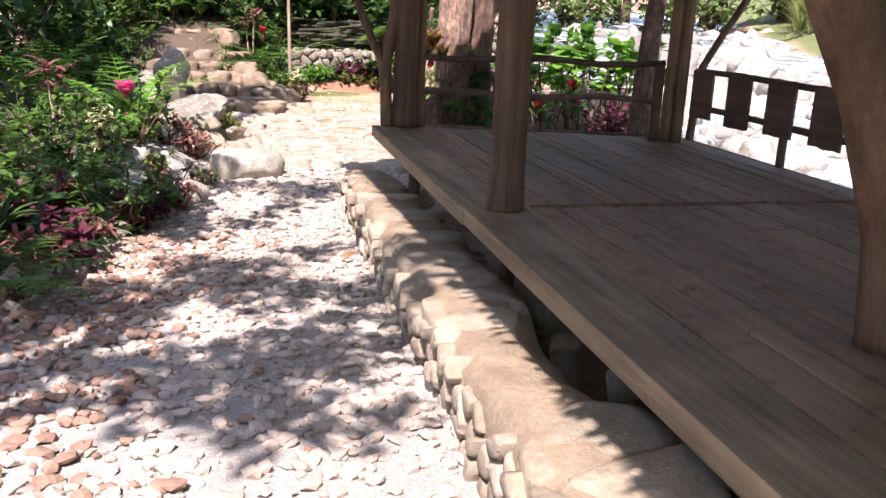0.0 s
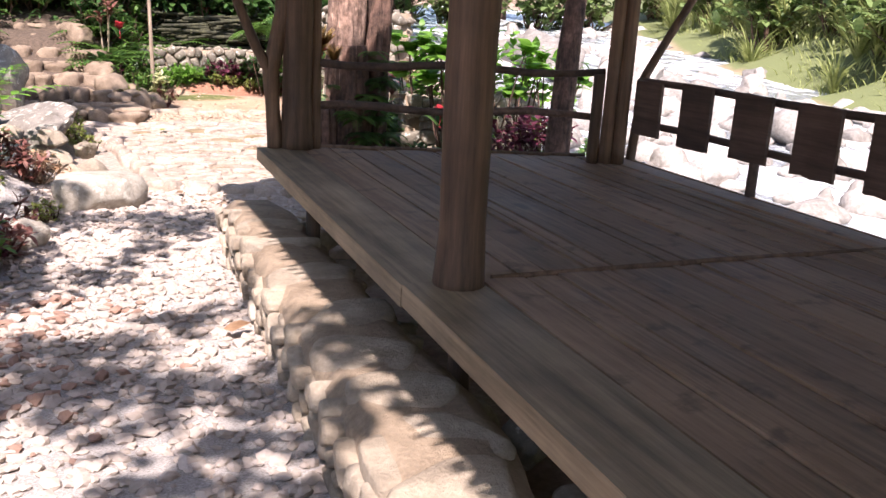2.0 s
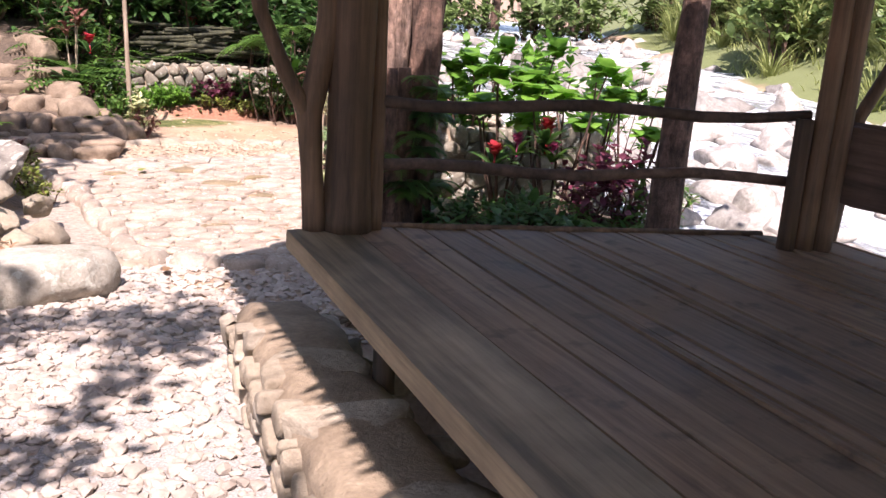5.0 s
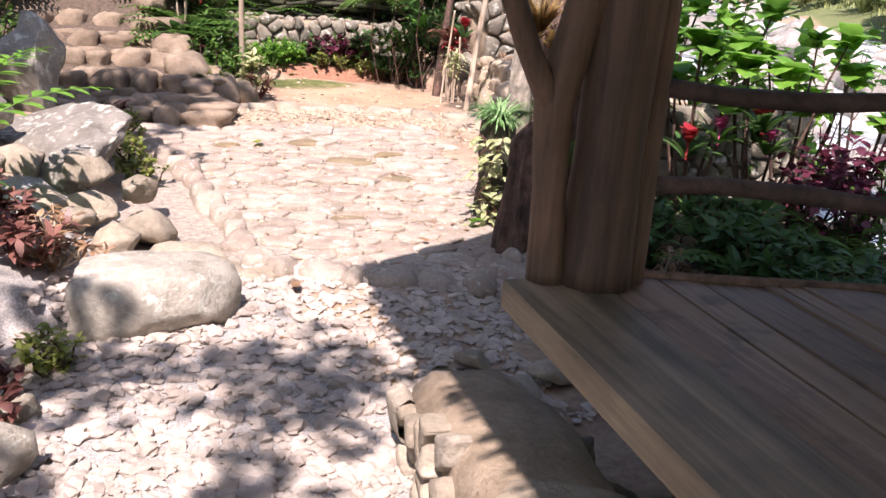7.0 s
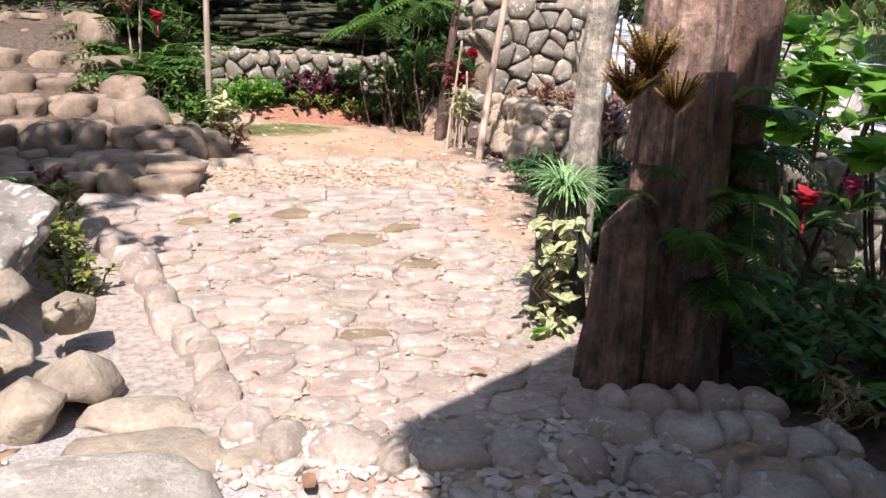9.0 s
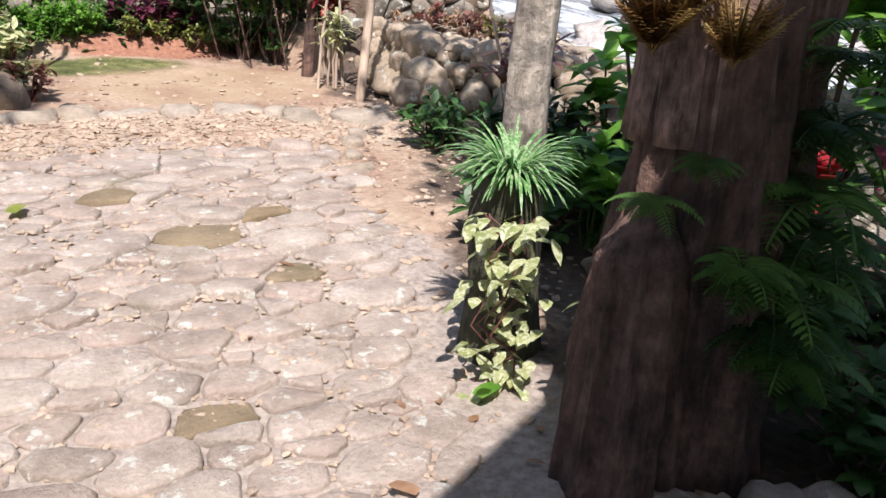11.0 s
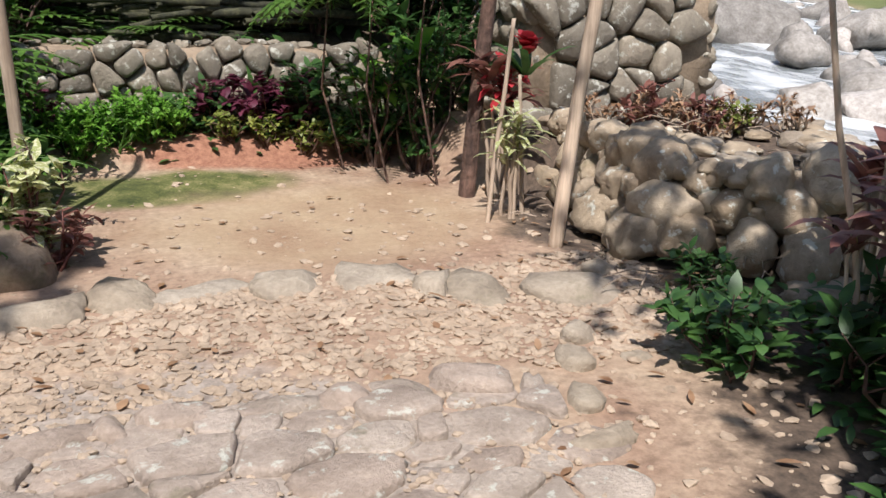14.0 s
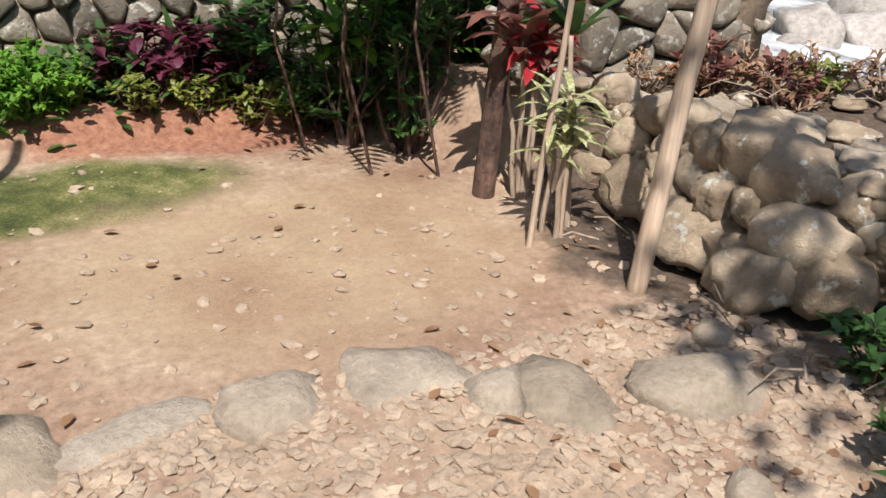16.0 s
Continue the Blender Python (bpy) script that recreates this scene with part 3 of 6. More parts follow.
def back_y(x):
    return 7.40 - 0.30 * max(0, x - 1.85)


def board(name, x0, x1, y0, y1, z1, thick, mat, parent, rng, cut=None, warp=0.006):
    """A plank with eased edges, slightly warped; cut gives its far end at x."""
    vs, fs, n = [], [], 6
    sect = [(0, -thick), (0, -0.012), (0.010, 0), (0.5, 0.002), (0.990, 0), (1.0, -0.012), (1.0, -thick)]
    a, b = rng.uniform(-warp, warp), rng.uniform(-warp, warp)
    for k in range(n + 1):
        for u, dz in sect:
            x = x0 + (x1 - x0) * u
            ye = cut(x) if cut else y1
            y = y0 + (ye - y0) * k / n
            vs.append((x + 0.03 * (y - 4), y, z1 + dz + a * math.sin(k * 1.1) + b * (u - 0.5)))
    m = len(sect)
    fs = [(k * m + i, k * m + i + 1, (k + 1) * m + i + 1, (k + 1) * m + i) for k in range(n) for i in range(m - 1)]
    fs += [tuple(range(m - 1, -1, -1)), tuple(n * m + i for i in range(m))]
    return mesh_ob(name, vs, fs, mat, parent, smooth=False)


def build_deck():
    rng = random.Random(5)
    deck = tagged(empty("deck"), "weathered dark timber pavilion deck raised above the stone kerb", "deck", kind="structure")
    x, i = 1.56, 0
    while x < 3.95:
        wd = rng.choice((0.05, 0.07, 0.10, 0.14, 0.20, 0.24))
        gap = rng.choice((0.004, 0.007, 0.012, 0.020))
        board("plank", x, x + wd - gap, 4.21, 0, DZ + rng.uniform(-0.004, 0.004), 0.03, DECK, deck, rng, cut=back_y)
        board("plank", x, x + wd - gap, -1.5, 4.17, DZ + 0.012 + rng.uniform(-0.004, 0.004), 0.03, DECK, deck, rng)
        x, i = x + wd, i + 1
    board("edge_plank", 1.242, 1.552, 4.20, 7.42, DZ + 0.006, 0.085, EDGE, deck, rng)
    board("edge_plank", 1.242, 1.552, -1.5, 4.19, DZ + 0.016, 0.085, EDGE, deck, rng)
    b = Bunch()
    for y in (1.0, 2.6, 4.15, 5.8, 7.0):
        b.tube([(1.42 + 0.04 * (y - 4), y, DZ - 0.10), (4.0, y - (0.35 if y > 6 else 0), DZ - 0.10)], [0.06, 0.06], 8)
    b.tube([(1.62, 4.19, DZ + 0.012), (2.7, 4.185, DZ + 0.016), (3.95, 4.15, DZ + 0.012)], [0.014] * 3, 6)
    b.tube([(1.80, 7.41, DZ + 0.005), (2.7, 7.15, DZ + 0.005), (3.7, 6.86, DZ + 0.005)], [0.02] * 3, 6)
    b.make("joist", POST, deck)
    s = Bunch()
    for x0, y0 in ((1.55, 6.65), (1.5, 4.2), (1.45, 1.6), (3.85, 6.4), (3.9, 4.0), (2.7, 6.9), (2.7, 4.1)):
        s.tube([(x0, y0, gz(x0, y0) - 0.1), (x0 + 0.01, y0, DZ - 0.05)], [0.05, 0.045], 8)
    s.make("stilt", POST, deck)


build_deck()


def log_post(name, parts, label, z_base):
    root = empty(name, (parts[0][0][0][0], parts[0][0][0][1], z_base))
    ox = Vector(root.matrix_basis.translation)
    for pts, radii, seed in parts:
        trunk_mesh("trunk", [Vector(p) - ox for p in pts], radii, POST, root, 14, 0.045, seed, 2)
    return tagged(root, label, "post")


log_post("round_post", [([(1.455, 4.14, 0.41), (1.46, 4.14, 0.62), (1.45, 4.14, 1.2), (1.47, 4.15, 2.0), (1.46, 4.15, 2.9)], [0.098, 0.086, 0.088, 0.092, 0.085], 1)],
         "dark round log post standing on the deck edge", 0.41)
log_post("clustered_post", [
    ([(1.62, 7.37, 0.405), (1.62, 7.37, 0.8), (1.625, 7.37, 1.4), (1.61, 7.37, 2.9)], [0.115, 0.10, 0.105, 0.10], 2),
    ([(1.475, 7.40, 0.405), (1.455, 7.40, 0.7), (1.44, 7.40, 0.95), (1.53, 7.39, 1.35), (1.52, 7.39, 2.8)], [0.06, 0.05, 0.058, 0.062, 0.06], 3),
    ([(1.44, 7.40, 0.93), (1.34, 7.40, 1.10), (1.22, 7.40, 1.38), (1.12, 7.40, 1.9), (1.08, 7.40, 2.6)], [0.05, 0.04, 0.036, 0.036, 0.03], 4),
    ([(1.755, 7.37, 0.405), (1.755, 7.38, 1.0), (1.745, 7.38, 2.85)], [0.042, 0.04, 0.036], 5)],
    "bundle of dark trunks with a side branch as corner post", 0.405)
log_post("pole_post", [
    ([(3.60, 6.60, 0.40), (3.60, 6.60, 1.03)], [0.045, 0.042], 6),
    ([(3.685, 6.57, 0.40), (3.69, 6.57, 1.0), (3.70, 6.57, 2.9)], [0.045, 0.045, 0.042], 7),
    ([(3.78, 6.55, 0.40), (3.775, 6.55, 1.0), (3.78, 6.56, 2.9)], [0.05, 0.055, 0.05], 8)],
    "corner post of three straight peeled poles", 0.40)
log_post("forked_post", [
    ([(2.10, 2.12, 0.415), (2.04, 2.12, 0.75), (1.87, 2.12, 1.15), (1.66, 2.11, 1.5), (1.60, 2.10, 2.8)], [0.13, 0.115, 0.10, 0.10, 0.08], 9),
    ([(1.87, 2.13, 1.15), (2.05, 2.13, 1.5), (2.2, 2.13, 2.8)], [0.09, 0.08, 0.07], 10)],
    "thick forked log post standing on the deck", 0.415)
log_post("leaning_pole", [([(3.93, 6.72, gz(3.93, 6.72) - 0.05), (4.04, 6.68, 1.02), (4.16, 6.66, 1.25), (4.38, 6.64, 1.62), (4.95, 6.6, 2.3)], [0.04, 0.036, 0.034, 0.034, 0.03], 11)],
         "dark leaning branch pole beside the railing", gz(3.93, 6.72) - 0.05)


def build_railings():
    rng = random.Random(8)
    rail = tagged(empty("back_railing"), "railing of two crooked dark branches", "railing")
    for z, zz in ((1.005, 1.035), (0.705, 0.735)):
        b = Bunch()
        pts = [Vector((1.72, 7.40, z)).lerp(Vector((3.66, 6.63, zz)), i / 8) + Vector((0, 0, 0.018 * math.sin(i * 1.3 + z * 9))) for i in range(9)]
        b.tube(pts, [0.030, 0.028, 0.031, 0.027, 0.029, 0.026, 0.028, 0.026, 0.026], 10)
        b.make("rail", RAIL, rail)
    side = tagged(empty("side_railing"), "dark railing with rough upright boards", "railing")
    for z in (0.99, 0.69):
        b = Bunch()
        pts = [(3.96 + 0.006 * math.sin(i), 6.62 - 0.6 * i, z + 0.008 * math.sin(i * 1.7)) for i in range(10)]
        b.tube(pts, [0.026] * 10, 8)
        b.make("rail", RAIL, side)
    y = 6.60
    for k in range(9):
        wd = rng.uniform(0.29, 0.345)
        z0, z1 = 0.60 + rng.uniform(0, 0.02), 1.005 + rng.uniform(-0.01, 0.015)
        vs = []
        for x in (3.912, 3.936):
            for t in range(5):
                vs.append((x, y - wd * t / 4, z0 + rng.uniform(-0.008, 0.008)))
            for t in range(5):
                vs.append((x, y - wd * (1 - t / 4) + rng.uniform(-0.004, 0.004), z1 + rng.uniform(-0.006, 0.006)))
        fs = [tuple(range(10)), tuple(range(19, 9, -1))] + [(i, 10 + i, 10 + (i + 1) % 10, (i + 1) % 10) for i in range(10)]
        mesh_ob("board", vs, fs, RAIL, side, smooth=False)
        y -= wd + rng.uniform(0.20, 0.24)
    for y in (5.38, 3.6, 1.9):
        b = Bunch()
        b.tube([(3.97, y, 0.36), (3.97, y, 0.99)], [0.034, 0.032], 8)
        b.make("upright", RAIL, side)


build_railings()


def build_roof():
    """Thatched hip roof over the deck, with thick eaves."""
    roof = tagged(empty("pavilion_roof"), "thick thatched pavilion roof on log posts", "roof", kind="structure")
    e, rz, y0, y1 = 2.55, 4.72, -3.0, 7.95
    lo = [(0.28, y0), (0.58, y1), (4.9, y1 - 0.5), (4.9, y0)]
    ridge = [(2.2, y0 + 0.3), (2.2, y1 - 0.05)]
    vs = [(x, y, e) for x, y in lo] + [(x, y, rz) for x, y in ridge]
    vs += [(x, y, z + 0.16) for x, y, z in vs]
    top = [(0, 4, 5, 1), (1, 5, 2), (2, 5, 4, 3), (3, 4, 0)]
    fs = [f[::-1] for f in top] + [tuple(i + 6 for i in f) for f in top] + [(i, (i + 1) % 4, 6 + (i + 1) % 4, 6 + i) for i in range(4)]
    mesh_ob("thatch", vs, fs, THATCH, roof, smooth=False)
    rng, b = random.Random(4), Bunch()
    for (ax, ay), (bx, by) in zip(lo, lo[1:] + lo[:1]):
        n = int(math.hypot(bx - ax, by - ay) / 0.035)
        out = Vector((by - ay, ax - bx, 0)).normalized()
        out = out if out.dot(Vector(((ax + bx) / 2 - 2.6, (ay + by) / 2 - 2.5, 0))) > 0 else -out
        for i in range(n):
            t = rng.random()
            b.leaf((ax + (bx - ax) * t, ay + (by - ay) * t, e + rng.uniform(0, 0.15)), out + Vector((rng.uniform(-0.3, 0.3), rng.uniform(-0.3, 0.3), -0.5)), rng.uniform(0.04, 0.12), 0.03, 0.6)
    b.make("fringe", THATCH, roof)


build_roof()

# ---- stone kerb wall beside the deck ----


def kerb_x(y):
    return 0.60 + 0.066 * y


def kerb_top(y):
    return lerp_table([(-2, 0.40), (2, 0.25), (3, 0.20), (5, 0.09), (7.9, -0.04)], y)


def in_poly(x, y, poly):
    ok = False
    for (ax, ay), (bx, by) in zip(poly, poly[1:] + poly[:1]):
        if (ay > y) != (by > y) and x < (bx - ax) * (y - ay) / (by - ay) + ax:
            ok = not ok
    return ok


def stone_cells(x0, x1, y0, y1, size, rng, keep, squash=1.0, drop=0.0):
    """Outlines of fitted stones of about that size over a rectangle; keep(x, y) tells which are wanted."""
    pts, y, row = [], y0, 0
    while y < y1:
        x = x0 + (row % 2) * size * 0.5
        while x < x1:
            pts.append((x + rng.uniform(-0.42, 0.42) * size, y + rng.uniform(-0.40, 0.40) * size * squash))
            x += size * rng.uniform(0.6, 1.75)
        y, row = y + size * squash, row + 1
    pts = [p for p in pts if rng.random() >= drop]
    border = [(x0 - 1, y0 - 1), (x1 + 1, y0 - 1), (x1 + 1, y1 + 1), (x0 - 1, y1 + 1)]
    out = []
    for i, p in enumerate(pts):
        if keep(*p):
            near = [p] + [q for j, q in enumerate(pts) if j != i and abs(q[0] - p[0]) < 4 * size and abs(q[1] - p[1]) < 4 * size]
            poly = list(border)
            for q in near[1:]:
                poly = clip_poly(poly, ((p[0] + q[0]) / 2, (p[1] + q[1]) / 2), (q[0] - p[0], q[1] - p[1]))
                if len(poly) < 3:
                    break
            if len(poly) >= 3 and max(math.hypot(a - p[0], b - p[1]) for a, b in poly) < 2.6 * size:
                out.append(poly)
    return out


def block_mesh(name, ring_fn, ys, mat, parent):
    """A long lump: ring_fn(y) gives its section in x and z at each y."""
    vs, fs, m = [], [], 0
    for y in ys:
        ring = ring_fn(y)
        m = len(ring)
        vs += [(x + 0.012 * noise.noise(Vector((x * 7, y * 7, z * 7))), y, z + 0.015 * noise.noise(Vector((x * 6, y * 6, z * 6 + 9)))) for x, z in ring]
    n = len(ys)
    fs = [(k * m + i, k * m + (i + 1) % m, (k + 1) * m + (i + 1) % m, (k + 1) * m + i) for k in range(n - 1) for i in range(m)]
    fs += [tuple(range(m - 1, -1, -1)), tuple((n - 1) * m + i for i in range(m))]
    return mesh_ob(name, vs, fs, mat, parent)


def build_kerb():
    rng = random.Random(21)
    wall = tagged(empty("kerb_wall"), "low wall of tan field stones with an earthy top, beside the gravel path", "wall", kind="structure")
    ys = [-1.6 + 0.1 * i for i in range(95)]

    def ring(y):
        a, t = kerb_x(y), kerb_top(y) - 0.001
        b = 1.42 + 0.045 * (y - 4) + 0.07 * noise.noise(Vector((0, y * 1.7, 4))) - 0.17 * math.exp(-((y - 2.7) / 0.6) ** 2)
        return [(a + 0.05, -0.7), (a + 0.06, t - 0.06), (a + 0.12, t), (a + 0.25, t), (b - 0.1, t - 0.01), (b, t - 0.07), (b + 0.04, t - 0.2), (b + 0.05, -0.7)]

    block_mesh("core", ring, [y for y in ys if y < 7.72], DIRTMORTAR, wall)
    # top stones
    for poly in stone_cells(0.3, 1.6, -1.5, 7.85, 0.27, rng, lambda x, y: kerb_x(y) + 0.06 < x < 1.27 + 0.045 * (y - 4) - 0.17 * math.exp(-((y - 2.7) / 0.6) ** 2) and y < 7.7, 1.3, 0.2):
        my = sum(q[1] for q in poly) / len(poly)
        poly = clip_poly(poly, (kerb_x(my) + 0.02, my), (-1, 0.066))
        poly = clip_poly(poly, (1.42 + 0.045 * (my - 4) - 0.15 * math.exp(-((my - 2.7) / 0.6) ** 2), my), (1, -0.045))
        if len(poly) < 3:
            continue
        (cx, cy), out = round_poly(poly, 0.012, rng)
        st = pillow("top_stone", out, 0.014 + rng.uniform(-0.012, 0.012), 0.12, 0.16, KERBST, rng, 0.8)
        st.parent, st.matrix_basis = wall, pose(cx, cy, kerb_top(cy) - 0.014)
    # face stones, towards the path
    for poly in stone_cells(-1.4, 7.8, -0.05, 1.0, 0.105, rng, lambda u, v: v < kerb_top(u) - lerp_table(PATH_Z, u) - 0.04 and u < 7.75, 0.85):
        (cu, cv), out = round_poly(poly, 0.008, rng)
        x, z = kerb_x(cu), lerp_table(PATH_Z, cu) + cv - 0.02
        st = pillow("face_stone", out, 0.05 + rng.uniform(-0.025, 0.03), 0.05, 0.9, KERBST, rng)
        st.parent = wall
        st.matrix_basis = Matrix(((0.0665, 0, -1, x + 0.07), (1, 0, 0.0665, cu), (0, 1, 0, z), (0, 0, 0, 1)))
    # end stones
    for poly in stone_cells(1.05, 1.5, 0.0, 0.4, 0.16, rng, lambda u, v: 1.1 < u < 1.5 and v < 0.3, 0.9):
        (cu, cv), out = round_poly(poly, 0.008, rng)
        st = pillow("face_stone", out, 0.08, 0.06, 1.0, KERBST, rng)
        st.parent = wall
        st.matrix_basis = Matrix(((-1, 0, 0, cu), (0, 0, 1, 7.70), (0, 1, 0, -0.36 + cv), (0, 0, 0, 1)))


ROCKS = [rock_mesh("rock", 30 + i, s, m, 3) for i, (s, m) in enumerate([
    ((0.5, 0.42, 0.32), RIVERST), ((0.6, 0.45, 0.36), RIVERST), ((0.45, 0.5, 0.38), RIVERST), ((0.7, 0.5, 0.3), RIVERST)])]
SMALL = [rock_mesh("stone", 60 + i, s, WALLST, 3, 0.2) for i, s in enumerate([(0.5, 0.42, 0.36), (0.5, 0.38, 0.42), (0.46, 0.5, 0.3), (0.5, 0.36, 0.34), (0.42, 0.44, 0.42)])]
TAN = [rock_mesh("stone", 80 + i, s, KERBST, 3, 0.2) for i, s in enumerate([(0.5, 0.42, 0.36), (0.5, 0.38, 0.30), (0.46, 0.5, 0.3)])]


def block_stone(name, seed, size, mat, power=3.2, rough=0.10):
    """A squarish field stone: a rounded box with an uneven, worn surface."""
    bm = bmesh.new()
    bmesh.ops.create_icosphere(bm, subdivisions=3, radius=1.0)
    off = Vector((seed * 2.3, seed * 4.1, seed * 1.7))
    rng = random.Random(seed)
    shear, taper = rng.uniform(-0.2, 0.2), rng.uniform(-0.2, 0.2)
    planes = [(Vector((rng.uniform(-1, 1), rng.uniform(-1, 1), rng.uniform(-0.3, 0.8))).normalized(), rng.uniform(0.82, 1.05)) for _ in range(7)]
    for v in bm.verts:
        p = v.co.normalized()
        k = (abs(p.x) ** power + abs(p.y) ** power + abs(p.z) ** power) ** (-1 / power)
        p = p * k
        p = Vector((p.x * (1 + taper * p.y) + shear * p.y, p.y * (1 + taper * p.x), p.z * (1 + 0.5 * taper * p.x)))
        for n, d in planes:
            over = p.dot(n) - d
            if over > 0:
                p -= n * over * 0.85
        p *= 1 + rough * noise.noise(p * 0.9 + off) + 0.8 * rough * noise.noise(p * 2.2 + off) + 0.4 * rough * noise.noise(p * 6.0 + off)
        v.co = Vector((p.x * size[0], p.y * size[1], p.z * size[2]))
    me = bpy.data.meshes.new(name)
    bm.to_mesh(me)
    bm.free()
    me.materials.append(mat)
    me.polygons.foreach_set("use_smooth", [True] * len(me.polygons))
    return me


BLOCKS = [block_stone("stone", 200 + i, z, KERBST, 6.0 + 1.0 * (i % 3), 0.16) for i, z in enumerate([(0.5, 0.36, 0.34), (0.5, 0.42, 0.3), (0.5, 0.30, 0.36), (0.46, 0.42, 0.38), (0.5, 0.34, 0.28)])]
PAVEBLOCKS = [block_stone("stone", 220 + i, z, PAVE, 6.0 + 1.0 * (i % 3), 0.14) for i, z in enumerate([(0.5, 0.36, 0.34), (0.5, 0.42, 0.3), (0.5, 0.32, 0.36), (0.46, 0.42, 0.38)])]
STEPBLOCKS = [block_stone("stone", 240 + i, z, STEPST, 6.0 + 1.0 * (i % 3), 0.16) for i, z in enumerate([(0.5, 0.36, 0.34), (0.5, 0.42, 0.3), (0.5, 0.32, 0.36), (0.46, 0.42, 0.38)])]
COBBLES = [block_stone("stone", 260 + i, z, MOUNDST, 3.0 + 0.6 * (i % 2), 0.24) for i, z in enumerate([(0.5, 0.42, 0.40), (0.5, 0.40, 0.44), (0.46, 0.46, 0.36), (0.52, 0.40, 0.34), (0.42, 0.5, 0.45), (0.5, 0.36, 0.36)])]


def one_rock(me, name, x, y, z, s, rz, label, group="", parent=None, sq=(1, 1, 1), tilt=0, category="rock"):
    ob = new(name, me)
    ob.matrix_basis = pose(x, y, z, tilt, 0, rz) @ Matrix.Diagonal((s * sq[0], s * sq[1], s * sq[2], 1))
    if parent:
        ob.parent = parent
        return ob
    return tagged(ob, label, category, group)


# stones piled below the deck edge
rng = random.Random(77)
for i in range(26):
    y = -0.4 + 0.31 * i + rng.uniform(-0.1, 0.1)
    x = 1.42 + 0.045 * (y - 4) + rng.uniform(-0.02, 0.14)
    s = rng.uniform(0.17, 0.30)
    one_rock(rng.choice(SMALL + TAN), "rock", x, y, max(gz(x, y), kerb_top(y) - 0.30) + 0.13 + rng.uniform(-0.04, 0.04), s, rng.uniform(0, 360), "rounded grey-brown stone wedged below the deck edge", "stones below the deck")
for x, y, s in ((1.40, 7.72, 0.30), (1.55, 7.85, 0.26), (1.72, 8.0, 0.28), (1.35, 7.45, 0.34), (1.95, 8.15, 0.24), (1.62, 8.3, 0.2)):
    one_rock(rng.choice(TAN), "rock", x, y, gz(x, y) + 0.06, s, rng.uniform(0, 360), "flat brown stone at the end of the kerb", "stones at the deck corner", sq=(1.2, 1, 0.8))

# big boulders on the left of the path
BOULD = rock_mesh("boulder", 3, (0.44, 0.29, 0.32), PALE, 4, 0.12, flat=0.42, facets=2)
one_rock(BOULD, "boulder", 0.29, 9.10, -0.29, 1.0, 4, "large pale boulder with a flat worn top at the path edge")
SLAB = rock_mesh("boulder", 12, (0.78, 1.25, 0.62), ROCK, 5, 0.22, facets=26)
one_rock(SLAB, "boulder", -0.36, 11.55, -0.20, 1.0, 14, "long grey boulder blotched with pale lichen")
one_rock(rock_mesh("boulder", 14, (0.34, 0.40, 0.46), ROCK, 4, 0.2), "boulder", -0.50, 12.25, 0.42, 1.0, 30, "pointed grey boulder with lichen behind the path")
one_rock(rock_mesh("boulder", 17, (0.36, 0.36, 0.36), ROCK, 3, 0.2), "boulder", -0.85, 11.3, 0.25, 1.0, 70, "grey lichen-covered boulder in the garden")
one_rock(rock_mesh("boulder", 19, (0.45, 0.33, 0.34), PALE, 3, 0.2), "boulder", -0.28, 7.75, -0.30, 0.62, 20, "grey stone edging the flower bed")
for x, y, s in ((-0.13, 9.72, 0.34), (0.16, 9.98, 0.38), (0.30, 10.22, 0.42), (-0.10, 10.12, 0.3), (0.02, 10.35, 0.36), (-0.35, 10.0, 0.36), (-0.3, 10.4, 0.4), (-0.55, 10.35, 0.36), (0.27, 10.62, 0.36), (-0.05, 10.7, 0.4), (-0.62, 10.75, 0.42), (-0.42, 10.85, 0.4), (-0.75, 10.1, 0.3)):
    one_rock(rng.choice(TAN), "rock", x, y, -0.30 + 0.12 * s + (0.10 if y > 10 and x < 0.2 else 0) + (0.15 if y > 10.6 else 0), s, rng.uniform(0, 360), "pale rounded stone on the terrace edge", "terrace stones")
for x, y, s in ((-0.77, 6.5, 0.42), (-0.52, 6.95, 0.36), (-0.40, 7.25, 0.3), (-0.80, 5.9, 0.34), (-0.85, 5.4, 0.36), (-1.0, 4.9, 0.4), (-0.15, 8.2, 0.28), (-0.2, 8.6, 0.26), (-1.15, 4.3, 0.34), (-0.62, 6.3, 0.2)):
    one_rock(rng.choice(SMALL + TAN), "rock", x, y, gz(x, y) + 0.1 * s, s, rng.uniform(0, 360), "grey stone edging the flower bed", "bed edging stones")

for x, y, k, a in ((0.50, 9.66, 0.56, 4), (0.50, 10.02, 0.42, -4), (0.88, 9.60, 0.26, 20), (0.28, 9.42, 0.3, 60)):
    one_rock(BLOCKS[1], "rock", x, y, gz(x, y) + 0.01, k, a, "broad flat pale stone at the path edge", "flat edge stones", sq=(1.0, 0.66, 0.34))

